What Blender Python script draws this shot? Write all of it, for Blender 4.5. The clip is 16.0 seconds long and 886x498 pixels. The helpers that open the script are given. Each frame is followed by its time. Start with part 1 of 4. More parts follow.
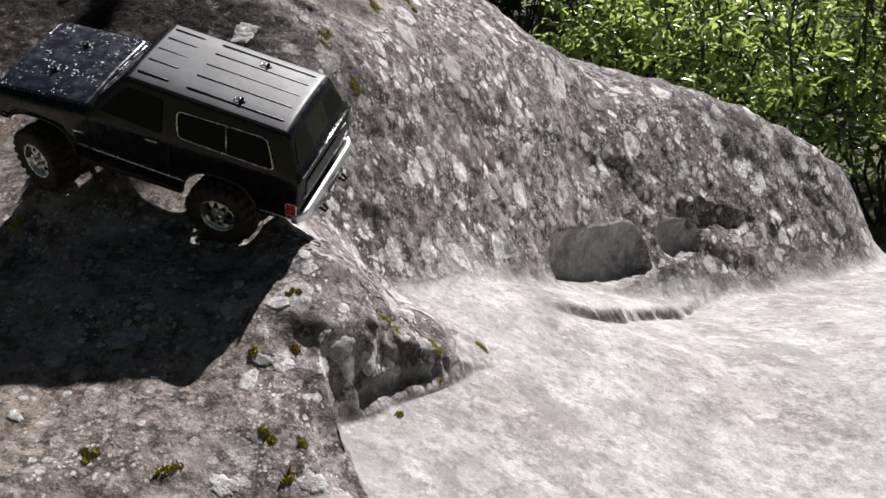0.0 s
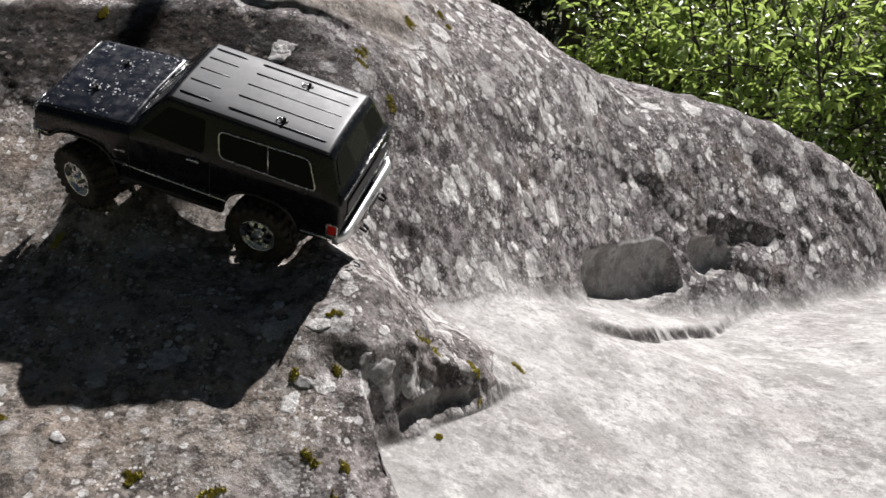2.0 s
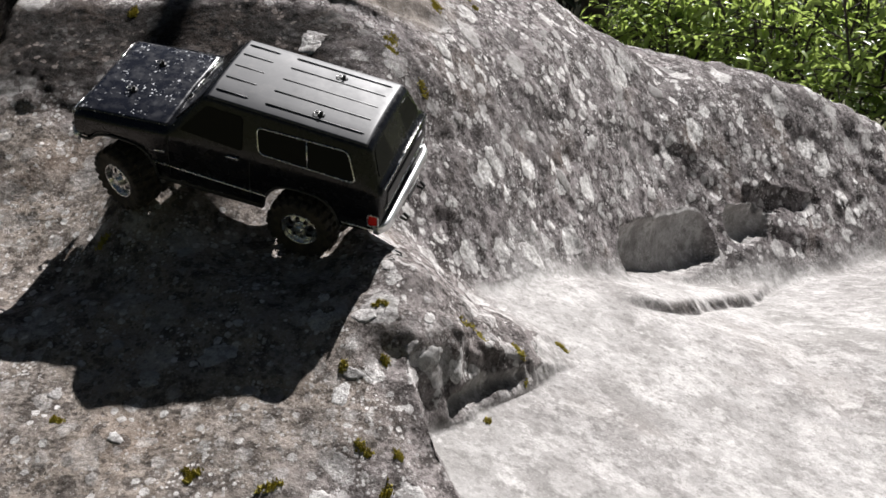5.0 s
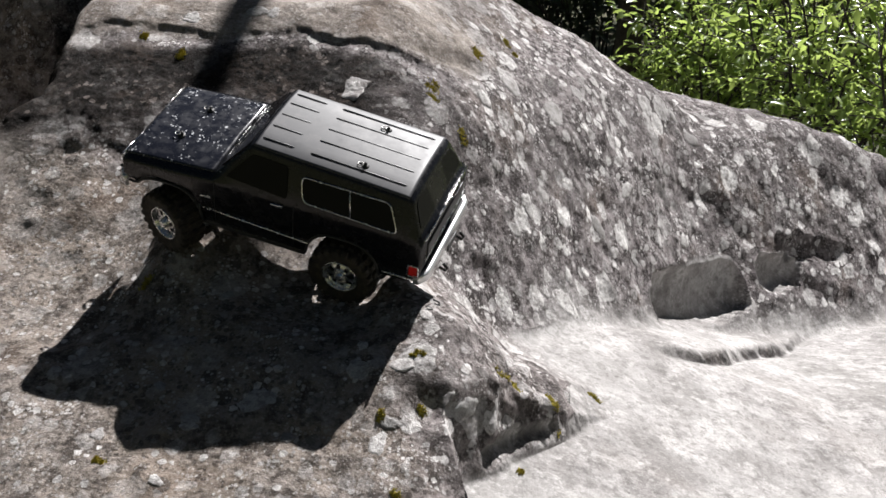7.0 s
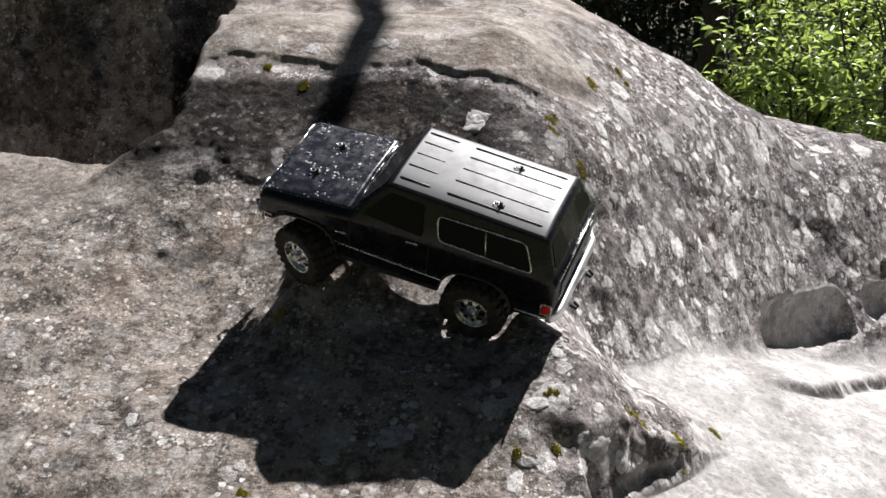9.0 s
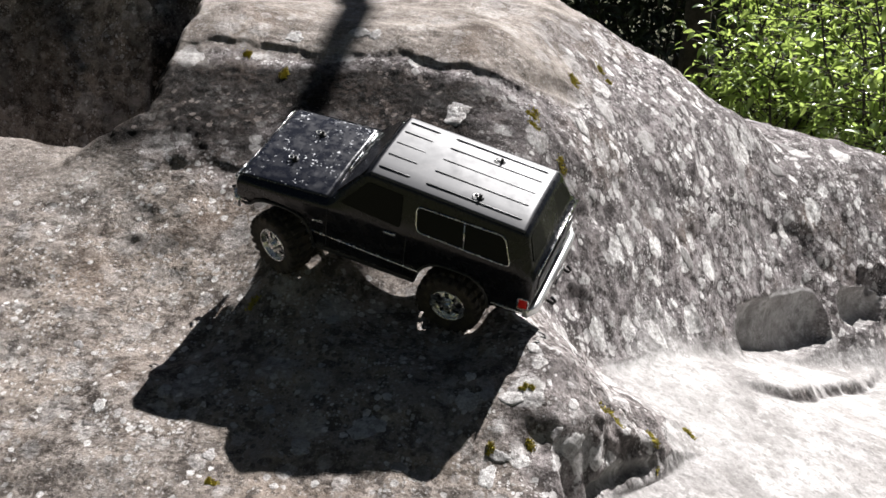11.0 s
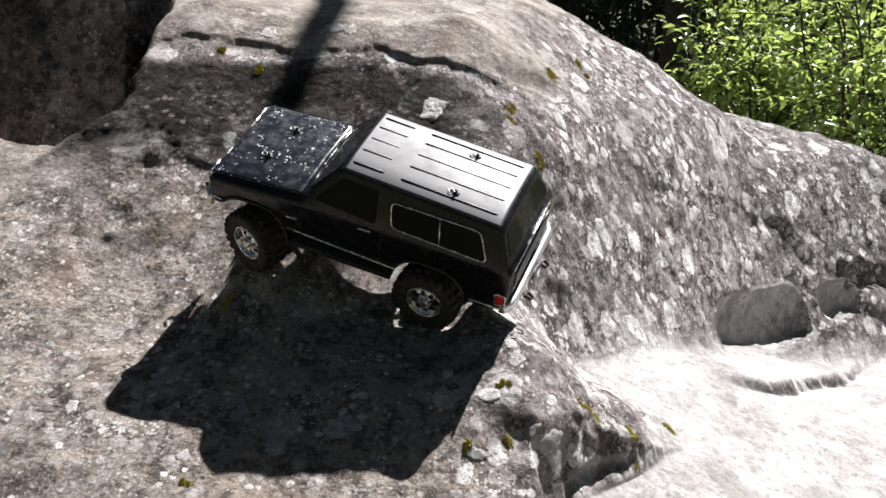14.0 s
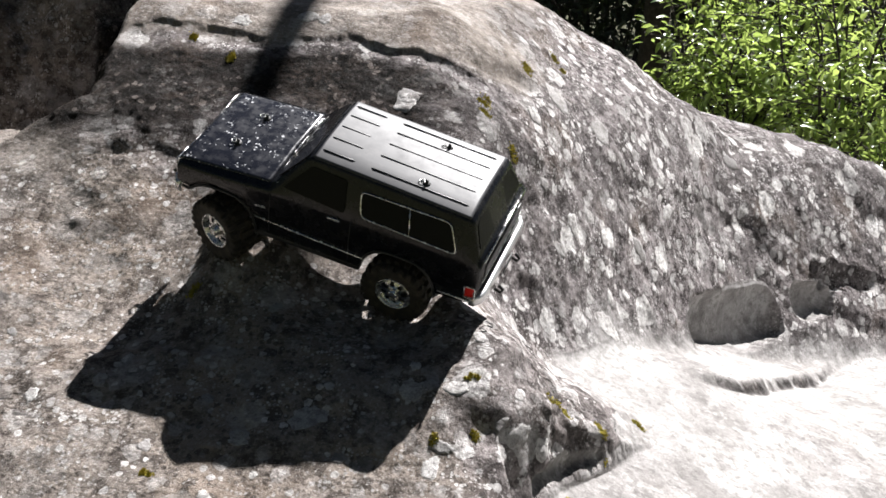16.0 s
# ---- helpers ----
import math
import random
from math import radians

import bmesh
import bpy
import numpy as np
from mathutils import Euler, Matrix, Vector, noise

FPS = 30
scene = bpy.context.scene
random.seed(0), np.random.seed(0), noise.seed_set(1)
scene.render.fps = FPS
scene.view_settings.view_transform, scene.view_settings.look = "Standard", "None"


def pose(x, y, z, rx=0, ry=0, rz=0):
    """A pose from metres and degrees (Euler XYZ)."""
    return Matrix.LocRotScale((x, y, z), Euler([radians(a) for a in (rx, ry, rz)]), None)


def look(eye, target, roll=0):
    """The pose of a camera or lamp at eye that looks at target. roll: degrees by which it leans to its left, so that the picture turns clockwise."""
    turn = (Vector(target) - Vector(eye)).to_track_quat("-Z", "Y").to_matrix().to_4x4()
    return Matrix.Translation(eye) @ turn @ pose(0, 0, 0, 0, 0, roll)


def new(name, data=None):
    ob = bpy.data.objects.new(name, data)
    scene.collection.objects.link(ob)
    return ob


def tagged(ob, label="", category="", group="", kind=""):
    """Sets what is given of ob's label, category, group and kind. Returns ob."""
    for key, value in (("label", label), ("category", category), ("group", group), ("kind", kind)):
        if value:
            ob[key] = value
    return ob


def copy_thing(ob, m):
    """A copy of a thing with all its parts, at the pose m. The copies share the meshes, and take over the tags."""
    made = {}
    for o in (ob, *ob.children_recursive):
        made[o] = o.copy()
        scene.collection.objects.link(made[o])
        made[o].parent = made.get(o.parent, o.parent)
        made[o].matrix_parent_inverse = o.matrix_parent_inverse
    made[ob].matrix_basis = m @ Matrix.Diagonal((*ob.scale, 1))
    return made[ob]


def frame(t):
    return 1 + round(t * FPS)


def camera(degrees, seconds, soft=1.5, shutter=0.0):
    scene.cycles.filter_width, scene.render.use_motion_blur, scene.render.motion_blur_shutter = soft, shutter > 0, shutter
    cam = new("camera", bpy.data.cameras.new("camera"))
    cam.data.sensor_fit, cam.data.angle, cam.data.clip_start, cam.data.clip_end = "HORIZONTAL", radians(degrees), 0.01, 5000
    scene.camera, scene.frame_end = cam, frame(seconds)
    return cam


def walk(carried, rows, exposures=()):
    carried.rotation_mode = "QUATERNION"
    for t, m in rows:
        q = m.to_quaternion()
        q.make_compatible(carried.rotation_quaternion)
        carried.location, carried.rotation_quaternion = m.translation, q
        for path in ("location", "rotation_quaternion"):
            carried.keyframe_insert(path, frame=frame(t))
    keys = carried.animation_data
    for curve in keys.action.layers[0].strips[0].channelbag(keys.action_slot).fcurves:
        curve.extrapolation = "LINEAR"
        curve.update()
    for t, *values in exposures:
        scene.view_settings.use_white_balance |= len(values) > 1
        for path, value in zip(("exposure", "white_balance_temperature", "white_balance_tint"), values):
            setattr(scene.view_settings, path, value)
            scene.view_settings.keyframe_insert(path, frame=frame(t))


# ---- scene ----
from mathutils.bvhtree import BVHTree

cam = camera(42.0, 16.0, soft=1.6)
# seconds, eye, point looked at, roll
PATH = [
    (0, (0.0, -0.0, 1.5), (-0.0, 1.9225, 0.9487), -0.00),
    (1, (-0.011, 0.0041, 1.4993), (-0.031, 1.9269, 0.9496), -0.87),
    (1.5, (-0.0149, 0.0094, 1.4941), (-0.038, 1.9271, 0.9267), -1.22),
    (2, (-0.0394, 0.0147, 1.5174), (-0.0661, 1.9409, 0.9798), 0.21),
    (2.5, (-0.0563, 0.0207, 1.5119), (-0.1106, 1.9453, 0.9708), -0.45),
    (3, (-0.0573, 0.0194, 1.5197), (-0.1361, 1.9447, 0.984), -0.96),
    (3.2, (-0.059, 0.0219, 1.5177), (-0.1351, 1.9437, 0.9691), -1.18),
    (5.3, (-0.0602, 0.0096, 1.5494), (-0.1366, 1.9219, 0.9688), -2.78),
    (5.5, (-0.0666, 0.0081, 1.5571), (-0.1419, 1.9272, 0.9991), -1.70),
    (6, (-0.066, -0.0099, 1.5702), (-0.1712, 1.9139, 1.0337), -1.45),
    (6.5, (-0.066, -0.0056, 1.573), (-0.2039, 1.9164, 1.0374), -2.18),
    (7, (-0.0791, -0.0023, 1.5853), (-0.1972, 1.9208, 1.0488), -1.50),
    (7.5, (-0.1128, -0.0045, 1.618), (-0.2401, 1.9205, 1.0907), -0.63),
    (8, (-0.1574, -0.0156, 1.6511), (-0.2838, 1.9077, 1.1175), 0.31),
    (8.5, (-0.1787, -0.031, 1.6531), (-0.3679, 1.8958, 1.1515), -0.24),
    (9, (-0.188, -0.0192, 1.6457), (-0.4136, 1.8972, 1.1197), -1.66),
    (9.2, (-0.1998, -0.0132, 1.6454), (-0.4288, 1.9012, 1.1137), -1.83),
    (11.3, (-0.1916, -0.0028, 1.6281), (-0.3737, 1.9178, 1.1005), 0.24),
    (11.5, (-0.198, -0.0017, 1.6283), (-0.3824, 1.9187, 1.101), -0.20),
    (12, (-0.2049, -0.0026, 1.6226), (-0.4093, 1.9144, 1.0903), -0.53),
    (12.5, (-0.2098, 0.0044, 1.6182), (-0.4194, 1.9169, 1.072), -0.69),
    (13, (-0.2118, 0.0115, 1.6198), (-0.4272, 1.9214, 1.0669), -0.65),
    (13.5, (-0.1959, 0.0139, 1.6279), (-0.3965, 1.9317, 1.0969), -0.29),
    (14, (-0.1802, 0.0131, 1.6229), (-0.3377, 1.9344, 1.0902), -0.19),
    (14.5, (-0.1847, 0.0102, 1.6231), (-0.337, 1.93, 1.0836), -0.85),
    (15, (-0.1774, 0.0158, 1.6215), (-0.3325, 1.9351, 1.0808), -0.79),
    (15.5, (-0.1671, 0.0242, 1.6198), (-0.2737, 1.9491, 1.0876), 0.65),
    (16, (-0.1701, 0.0308, 1.6057), (-0.2884, 1.9545, 1.0717), 1.07),
]
walk(cam, [(t, look(eye, target, roll)) for t, eye, target, roll in PATH],
     ((0.0, 0.82), (3.0, 0.86), (5.5, 0.90), (8.0, 1.03), (9.0, 1.12), (11.5, 1.24), (14.5, 1.34), (16.0, 1.34)))

# ---- light ----
SUN_ELEVATION, SUN_AZIMUTH = radians(53.2), radians(32.3)      # azimuth from +y towards +x
sun_way = Vector((math.sin(SUN_AZIMUTH) * math.cos(SUN_ELEVATION), math.cos(SUN_AZIMUTH) * math.cos(SUN_ELEVATION), math.sin(SUN_ELEVATION)))
world = bpy.data.worlds.new("world")
scene.world = world
world.use_nodes = True
sky = world.node_tree.nodes.new("ShaderNodeTexSky")
sky.sky_type = "NISHITA"
sky.sun_disc = False
sky.sun_elevation = SUN_ELEVATION
sky.sun_rotation = SUN_AZIMUTH
background = world.node_tree.nodes["Background"]
background.inputs["Strength"].default_value = 0.011
world.node_tree.links.new(sky.outputs["Color"], background.inputs["Color"])
sun = new("sun", bpy.data.lights.new("sun", "SUN"))
sun.data.energy = 5.0
sun.data.angle = radians(0.53)
sun.data.color = (1.0, 0.975, 0.975)
sun.matrix_world = Matrix.Translation(sun_way * 30) @ sun_way.to_track_quat("Z", "Y").to_matrix().to_4x4()


# ---- materials ----
class Nodes:
    """A short hand for building a material's nodes."""

    def __init__(self, name, roughness=0.6, metallic=0.0, colour=(0.5, 0.5, 0.5)):
        self.material = bpy.data.materials.new(name)
        self.material.use_nodes = True
        self.tree = self.material.node_tree
        self.shader = self.tree.nodes["Principled BSDF"]
        self.shader.inputs["Base Color"].default_value = (*colour, 1)
        self.shader.inputs["Roughness"].default_value = roughness
        self.shader.inputs["Metallic"].default_value = metallic
        self.place = self.tree.nodes.new("ShaderNodeTexCoord").outputs["Object"]

    def put(self, socket, value):
        if isinstance(value, bpy.types.NodeSocket):
            self.tree.links.new(value, socket)
        else:
            socket.default_value = value

    def set(self, name, value):
        self.put(self.shader.inputs[name], value)

    def noise(self, scale, detail=4.0, rough=0.55, distortion=0.0, at=None):
        n = self.tree.nodes.new("ShaderNodeTexNoise")
        self.tree.links.new(at or self.place, n.inputs["Vector"])
        n.inputs["Scale"].default_value, n.inputs["Detail"].default_value = scale, detail
        n.inputs["Roughness"].default_value, n.inputs["Distortion"].default_value = rough, distortion
        return n.outputs["Fac"]

    def cells(self, scale, at=None, feature="F1", out="Distance"):
        n = self.tree.nodes.new("ShaderNodeTexVoronoi")
        n.feature = feature
        self.tree.links.new(at or self.place, n.inputs["Vector"])
        n.inputs["Scale"].default_value = scale
        return n.outputs[out]

    def rosettes(self, scale, share, small, large, warp_scale, warp):
        """Roundish spots of uneven size in a share of the cells."""
        n = self.tree.nodes.new("ShaderNodeTexVoronoi")
        self.tree.links.new(self.shaken(warp_scale, warp), n.inputs["Vector"])
        n.inputs["Scale"].default_value = scale
        parts = self.tree.nodes.new("ShaderNodeSeparateColor")
        self.tree.links.new(n.outputs["Color"], parts.inputs["Color"])
        size = self.stretch(parts.outputs["Red"], 1 - share, 1.0, small, large)
        frayed = self.math("MULTIPLY_ADD", self.noise(scale * 3.2, 5, 0.7), 0.5)
        frayed.node.inputs[2].default_value = -0.25
        away = self.math("ADD", n.outputs["Distance"], frayed)
        inside = self.stretch(self.math("SUBTRACT", away, size), -0.04, 0.03, 1, 0)
        chosen = self.math("GREATER_THAN", parts.outputs["Red"], 1 - share)
        return self.math("MULTIPLY", inside, chosen)

    def shaken(self, scale, amount, at=None):
        """The place, pushed about by noise."""
        n = self.tree.nodes.new("ShaderNodeTexNoise")
        self.tree.links.new(at or self.place, n.inputs["Vector"])
        n.inputs["Scale"].default_value, n.inputs["Detail"].default_value = scale, 3.0
        v = self.tree.nodes.new("ShaderNodeVectorMath")
        v.operation = "MULTIPLY_ADD"
        self.tree.links.new(n.outputs["Color"], v.inputs[0])
        v.inputs[1].default_value = (amount, amount, amount)
        self.tree.links.new(at or self.place, v.inputs[2])
        return v.outputs["Vector"]

    def stretch(self, value, low, high, to_low=0.0, to_high=1.0):
        n = self.tree.nodes.new("ShaderNodeMapRange")
        n.interpolation_type = "SMOOTHSTEP"
        self.put(n.inputs["Value"], value)
        for key, v in zip(("From Min", "From Max", "To Min", "To Max"), (low, high, to_low, to_high)):
            n.inputs[key].default_value = v
        return n.outputs["Result"]

    def math(self, operation, a, b=0.0):
        n = self.tree.nodes.new("ShaderNodeMath")
        n.operation = operation
        self.put(n.inputs[0], a), self.put(n.inputs[1], b)
        return n.outputs["Value"]

    def mix(self, factor, a, b, blend="MIX"):
        n = self.tree.nodes.new("ShaderNodeMix")
        n.data_type, n.blend_type = "RGBA", blend
        self.put(n.inputs["Factor"], factor)
        self.put(n.inputs["A"], a if isinstance(a, bpy.types.NodeSocket) else (*a, 1))
        self.put(n.inputs["B"], b if isinstance(b, bpy.types.NodeSocket) else (*b, 1))
        return n.outputs["Result"]

    def bump(self, height, strength, distance, normal=None):
        n = self.tree.nodes.new("ShaderNodeBump")
        n.inputs["Strength"].default_value, n.inputs["Distance"].default_value = strength, distance
        self.tree.links.new(height, n.inputs["Height"])
        if normal:
            self.tree.links.new(normal, n.inputs["Normal"])
        return n.outputs["Normal"]

    def attribute(self, name):
        n = self.tree.nodes.new("ShaderNodeAttribute")
        n.attribute_name = name
        return n.outputs["Fac"]

    def random(self):
        return self.tree.nodes.new("ShaderNodeObjectInfo").outputs["Random"]

    def island(self):
        return self.tree.nodes.new("ShaderNodeNewGeometry").outputs["Random Per Island"]


def rock_paint():
    m = Nodes("granite", 0.92)
    wear, crust, slope, cap = m.attribute("wear"), m.attribute("crust"), m.attribute("slab"), m.attribute("cap")
    broad, middle, fine = m.noise(2.6, 6, 0.6), m.noise(30, 10, 0.76), m.noise(150, 5, 0.75)
    # mauve-grey granite, mottled light and dark; browner on the trodden slope; dusty on the top
    face = m.mix(m.stretch(middle, 0.42, 0.57), (0.052, 0.044, 0.044), (0.290, 0.260, 0.258))
    face = m.mix(m.stretch(broad, 0.40, 0.62, 0, 0.5), face, (0.150, 0.135, 0.133))
    trodden = m.mix(m.stretch(middle, 0.41, 0.57), (0.074, 0.062, 0.054), (0.300, 0.262, 0.233))
    trodden = m.mix(m.stretch(m.noise(6, 8, 0.70), 0.44, 0.60, 0, 0.7), trodden, (0.335, 0.282, 0.238))
    dusty = m.mix(m.stretch(m.noise(9, 9, 0.68), 0.36, 0.62), (0.140, 0.118, 0.102), (0.345, 0.304, 0.270))
    base = m.mix(slope, face, trodden)
    base = m.mix(cap, base, dusty)
    base = m.mix(m.stretch(m.noise(4.3, 4), 0.54, 0.72, 0, 0.45), base, (0.205, 0.150, 0.112))
    # old worn rock in the gully
    pale = m.mix(m.stretch(m.noise(5, 8, 0.66), 0.36, 0.62), (0.25, 0.24, 0.23), (0.41, 0.398, 0.386))
    pale = m.mix(m.stretch(m.noise(13, 8, 0.75), 0.50, 0.60, 0, 0.7), pale, (0.53, 0.515, 0.498))
    pale = m.mix(m.stretch(m.noise(45, 8, 0.76), 0.51, 0.63, 0, 0.65), pale, (0.155, 0.148, 0.138))
    pale = m.mix(m.math("MULTIPLY", m.rosettes(40, 0.35, 0.2, 0.5, 90, 0.008), 0.4), pale, (0.18, 0.172, 0.162))
    base = m.mix(wear, base, pale)
    bare = m.stretch(wear, 0, 1, 1.0, 0.18)
    # dark crumbs and pits
    dark = m.math("MAXIMUM", m.math("MULTIPLY", m.rosettes(34, 0.8, 0.16, 0.50, 90, 0.006), 0.65), m.math("MULTIPLY", m.rosettes(95, 0.8, 0.16, 0.48, 200, 0.0025), 0.6))
    dark = m.math("MULTIPLY", dark, m.stretch(m.noise(6, 4, 0.6), 0.38, 0.56, 0.25, 1.0))
    base = m.mix(m.math("MULTIPLY", m.math("MULTIPLY", dark, bare), m.stretch(cap, 0, 1, 1.0, 0.45)), base, (0.042, 0.036, 0.033))
    # pale lichen: broad rosettes, small ones, dots and crumbs between them
    patchy = m.stretch(m.noise(62, 5, 0.75), 0.34, 0.48, 0.35, 1.0)
    many = m.stretch(m.noise(3.1, 3), 0.36, 0.54, 0.3, 1.0)
    broad_ones = m.math("MULTIPLY", m.math("MULTIPLY", m.rosettes(15, 0.42, 0.22, 0.60, 34, 0.016), patchy), many)
    broad_ones = m.math("MULTIPLY", broad_ones, m.stretch(slope, 0, 1, 1.0, 0.3))
    small = m.math("MULTIPLY", m.math("MULTIPLY", m.rosettes(36, 0.40, 0.20, 0.60, 70, 0.008), patchy), m.stretch(m.noise(5, 3), 0.40, 0.55, 0.15, 0.95))
    small = m.math("MULTIPLY", small, m.stretch(slope, 0, 1, 1.0, 0.35))
    dots = m.math("MULTIPLY", m.rosettes(70, 0.20, 0.18, 0.50, 130, 0.004), 0.8)
    crumbs = m.math("MULTIPLY", m.rosettes(150, 0.55, 0.18, 0.54, 260, 0.0015), m.stretch(m.noise(12, 5, 0.65), 0.44, 0.58, 0.0, 0.75))
    lichen = m.math("MAXIMUM", m.math("MAXIMUM", broad_ones, small), m.math("MAXIMUM", dots, crumbs))
    lichen = m.math("MULTIPLY", m.math("MULTIPLY", lichen, bare), m.stretch(cap, 0, 1, 1.0, 0.3))
    tone = m.mix(m.stretch(m.noise(7, 4), 0.40, 0.60), (0.50, 0.482, 0.47), (0.82, 0.795, 0.775))
    tone = m.mix(m.stretch(m.noise(90, 4, 0.7), 0.42, 0.60, 0, 0.5), tone, (0.24, 0.225, 0.21))
    # the crusted face: black-brown with grey and pinkish crumbs, deepened to stand in for fine shade
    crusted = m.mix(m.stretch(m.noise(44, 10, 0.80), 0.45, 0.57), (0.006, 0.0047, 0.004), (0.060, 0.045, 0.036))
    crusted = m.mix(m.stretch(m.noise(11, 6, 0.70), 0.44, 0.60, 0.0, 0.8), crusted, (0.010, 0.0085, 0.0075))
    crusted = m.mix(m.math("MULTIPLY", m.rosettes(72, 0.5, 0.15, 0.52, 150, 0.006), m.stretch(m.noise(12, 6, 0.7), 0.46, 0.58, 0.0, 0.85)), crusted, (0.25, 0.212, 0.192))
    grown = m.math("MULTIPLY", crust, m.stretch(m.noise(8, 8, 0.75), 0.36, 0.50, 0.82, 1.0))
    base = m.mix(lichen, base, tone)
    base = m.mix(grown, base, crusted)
    # grains of quartz and mica
    base = m.mix(m.math("MULTIPLY", m.stretch(fine, 0.36, 0.52, 0.32, 0.0), m.stretch(wear, 0, 1, 1.0, 0.6)), base, (0.05, 0.045, 0.042))
    base = m.mix(m.math("MULTIPLY", m.math("MULTIPLY", m.stretch(m.noise(260, 3), 0.58, 0.68, 0, 0.4), m.stretch(wear, 0, 1, 1.0, 0.5)), m.stretch(crust, 0, 1, 1.0, 0.25)), base, (0.60, 0.575, 0.545))
    m.set("Base Color", base)
    m.set("Roughness", m.stretch(middle, 0.3, 0.7, 0.85, 1.0))
    m.set("Specular IOR Level", 0.12)
    n = m.bump(m.math("MULTIPLY", bare, m.noise(38, 8, 0.72)), 0.8, 0.013)
    n = m.bump(m.math("MULTIPLY", crust, m.noise(40, 8, 0.76)), 0.9, 0.027, n)
    n = m.bump(m.cells(90, m.shaken(60, 0.01)), 0.3, 0.003, n)
    n = m.bump(fine, 0.6, 0.0030, n)
    m.set("Normal", n)
    return m.material


def lichen_paint():
    m = Nodes("lichen_crust", 0.95)
    tone = m.mix(m.random(), (0.28, 0.268, 0.260), (0.64, 0.62, 0.60))
    tone = m.mix(m.stretch(m.noise(60, 6, 0.78), 0.46, 0.60, 0, 0.75), tone, (0.22, 0.20, 0.19))
    m.set("Base Color", m.mix(m.stretch(m.noise(260, 3), 0.35, 0.65), m.mix(0.3, tone, (0.1, 0.1, 0.1)), tone))
    m.set("Specular IOR Level", 0.12)
    m.set("Normal", m.bump(m.noise(140, 5, 0.7), 0.9, 0.004))
    return m.material


def leaf_paint(name, low, high, gloss, through_share, glow):
    m = Nodes(name, gloss)
    colour = m.mix(m.island(), low, high)
    colour = m.mix(m.stretch(m.noise(9, 3), 0.35, 0.65, 0, 0.5), colour, tuple(c * 0.6 for c in low))
    m.set("Base Color", colour)
    m.set("Specular IOR Level", 0.9)
    shine = m.tree.nodes.new("ShaderNodeBsdfTranslucent")
    m.put(shine.inputs["Color"], m.mix(0.6, colour, glow))
    both = m.tree.nodes.new("ShaderNodeMixShader")
    both.inputs["Fac"].default_value = through_share
    m.tree.links.new(m.shader.outputs["BSDF"], both.inputs[1])
    m.tree.links.new(shine.outputs["BSDF"], both.inputs[2])
    m.tree.links.new(both.outputs["Shader"], m.tree.nodes["Material Output"].inputs["Surface"])
    return m.material


def bark_paint():
    m = Nodes("bark", 0.9)
    m.set("Base Color", m.mix(m.stretch(m.noise(14, 6, 0.7), 0.3, 0.7), (0.02, 0.017, 0.014), (0.075, 0.06, 0.05)))
    m.set("Normal", m.bump(m.noise(30, 6, 0.7), 0.8, 0.03))
    return m.material


def soil_paint():
    m = Nodes("soil", 0.95)
    c = m.mix(m.stretch(m.noise(1.4, 6, 0.65), 0.3, 0.7), (0.03, 0.035, 0.015), (0.11, 0.085, 0.05))
    m.set("Base Color", m.mix(m.stretch(m.noise(22, 5, 0.7), 0.4, 0.7), c, (0.05, 0.08, 0.02)))
    m.set("Normal", m.bump(m.noise(12, 6, 0.7), 0.8, 0.05))
    return m.material


def body_paint():
    """Black lacquer, with dust and fine scratches."""
    m = Nodes("black_lacquer", 0.2)
    dust = m.stretch(m.noise(45, 6, 0.7), 0.5, 0.78, 0, 0.06)
    m.set("Base Color", m.mix(dust, (0.005, 0.005, 0.006), (0.16, 0.145, 0.12)))
    m.set("Specular IOR Level", 0.35)
    m.set("Roughness", m.stretch(m.noise(60, 5, 0.65), 0.3, 0.75, 0.16, 0.36))
    m.set("Coat Weight", 0.15)
    m.set("Coat Roughness", 0.12)
    m.set("Normal", m.bump(m.noise(220, 2), 0.04, 0.001))
    return m.material


def hood_paint():
    """The same lacquer where chips and spatter show white."""
    m = Nodes("chipped_lacquer", 0.22)
    chips = m.rosettes(215, 0.55, 0.08, 0.44, 300, 0.003)
    chips = m.math("MULTIPLY", chips, m.stretch(m.noise(24, 4, 0.65), 0.47, 0.59))
    long = m.rosettes(105, 0.35, 0.08, 0.34, 150, 0.005)
    chips = m.math("MAXIMUM", chips, m.math("MULTIPLY", long, m.stretch(m.noise(17, 2), 0.5, 0.58)))
    base = m.mix(m.stretch(m.noise(30, 6, 0.7), 0.45, 0.75, 0, 0.14), (0.008, 0.009, 0.014), (0.12, 0.12, 0.13))
    m.set("Base Color", m.mix(chips, base, (0.55, 0.56, 0.58)))
    m.set("Roughness", m.stretch(m.noise(60, 5, 0.65), 0.3, 0.75, 0.2, 0.45))
    m.set("Coat Weight", 0.3)
    m.set("Coat Roughness", 0.15)
    return m.material


def roof_paint():
    """Dusty, rubbed lacquer."""
    m = Nodes("rubbed_lacquer", 0.5)
    m.set("Base Color", m.mix(m.stretch(m.noise(40, 6, 0.7), 0.45, 0.75, 0, 0.25), (0.022, 0.023, 0.027), (0.16, 0.15, 0.14)))
    m.set("Roughness", m.stretch(m.noise(35, 5, 0.65), 0.3, 0.75, 0.46, 0.6))
    m.set("Specular IOR Level", 0.8)
    return m.material


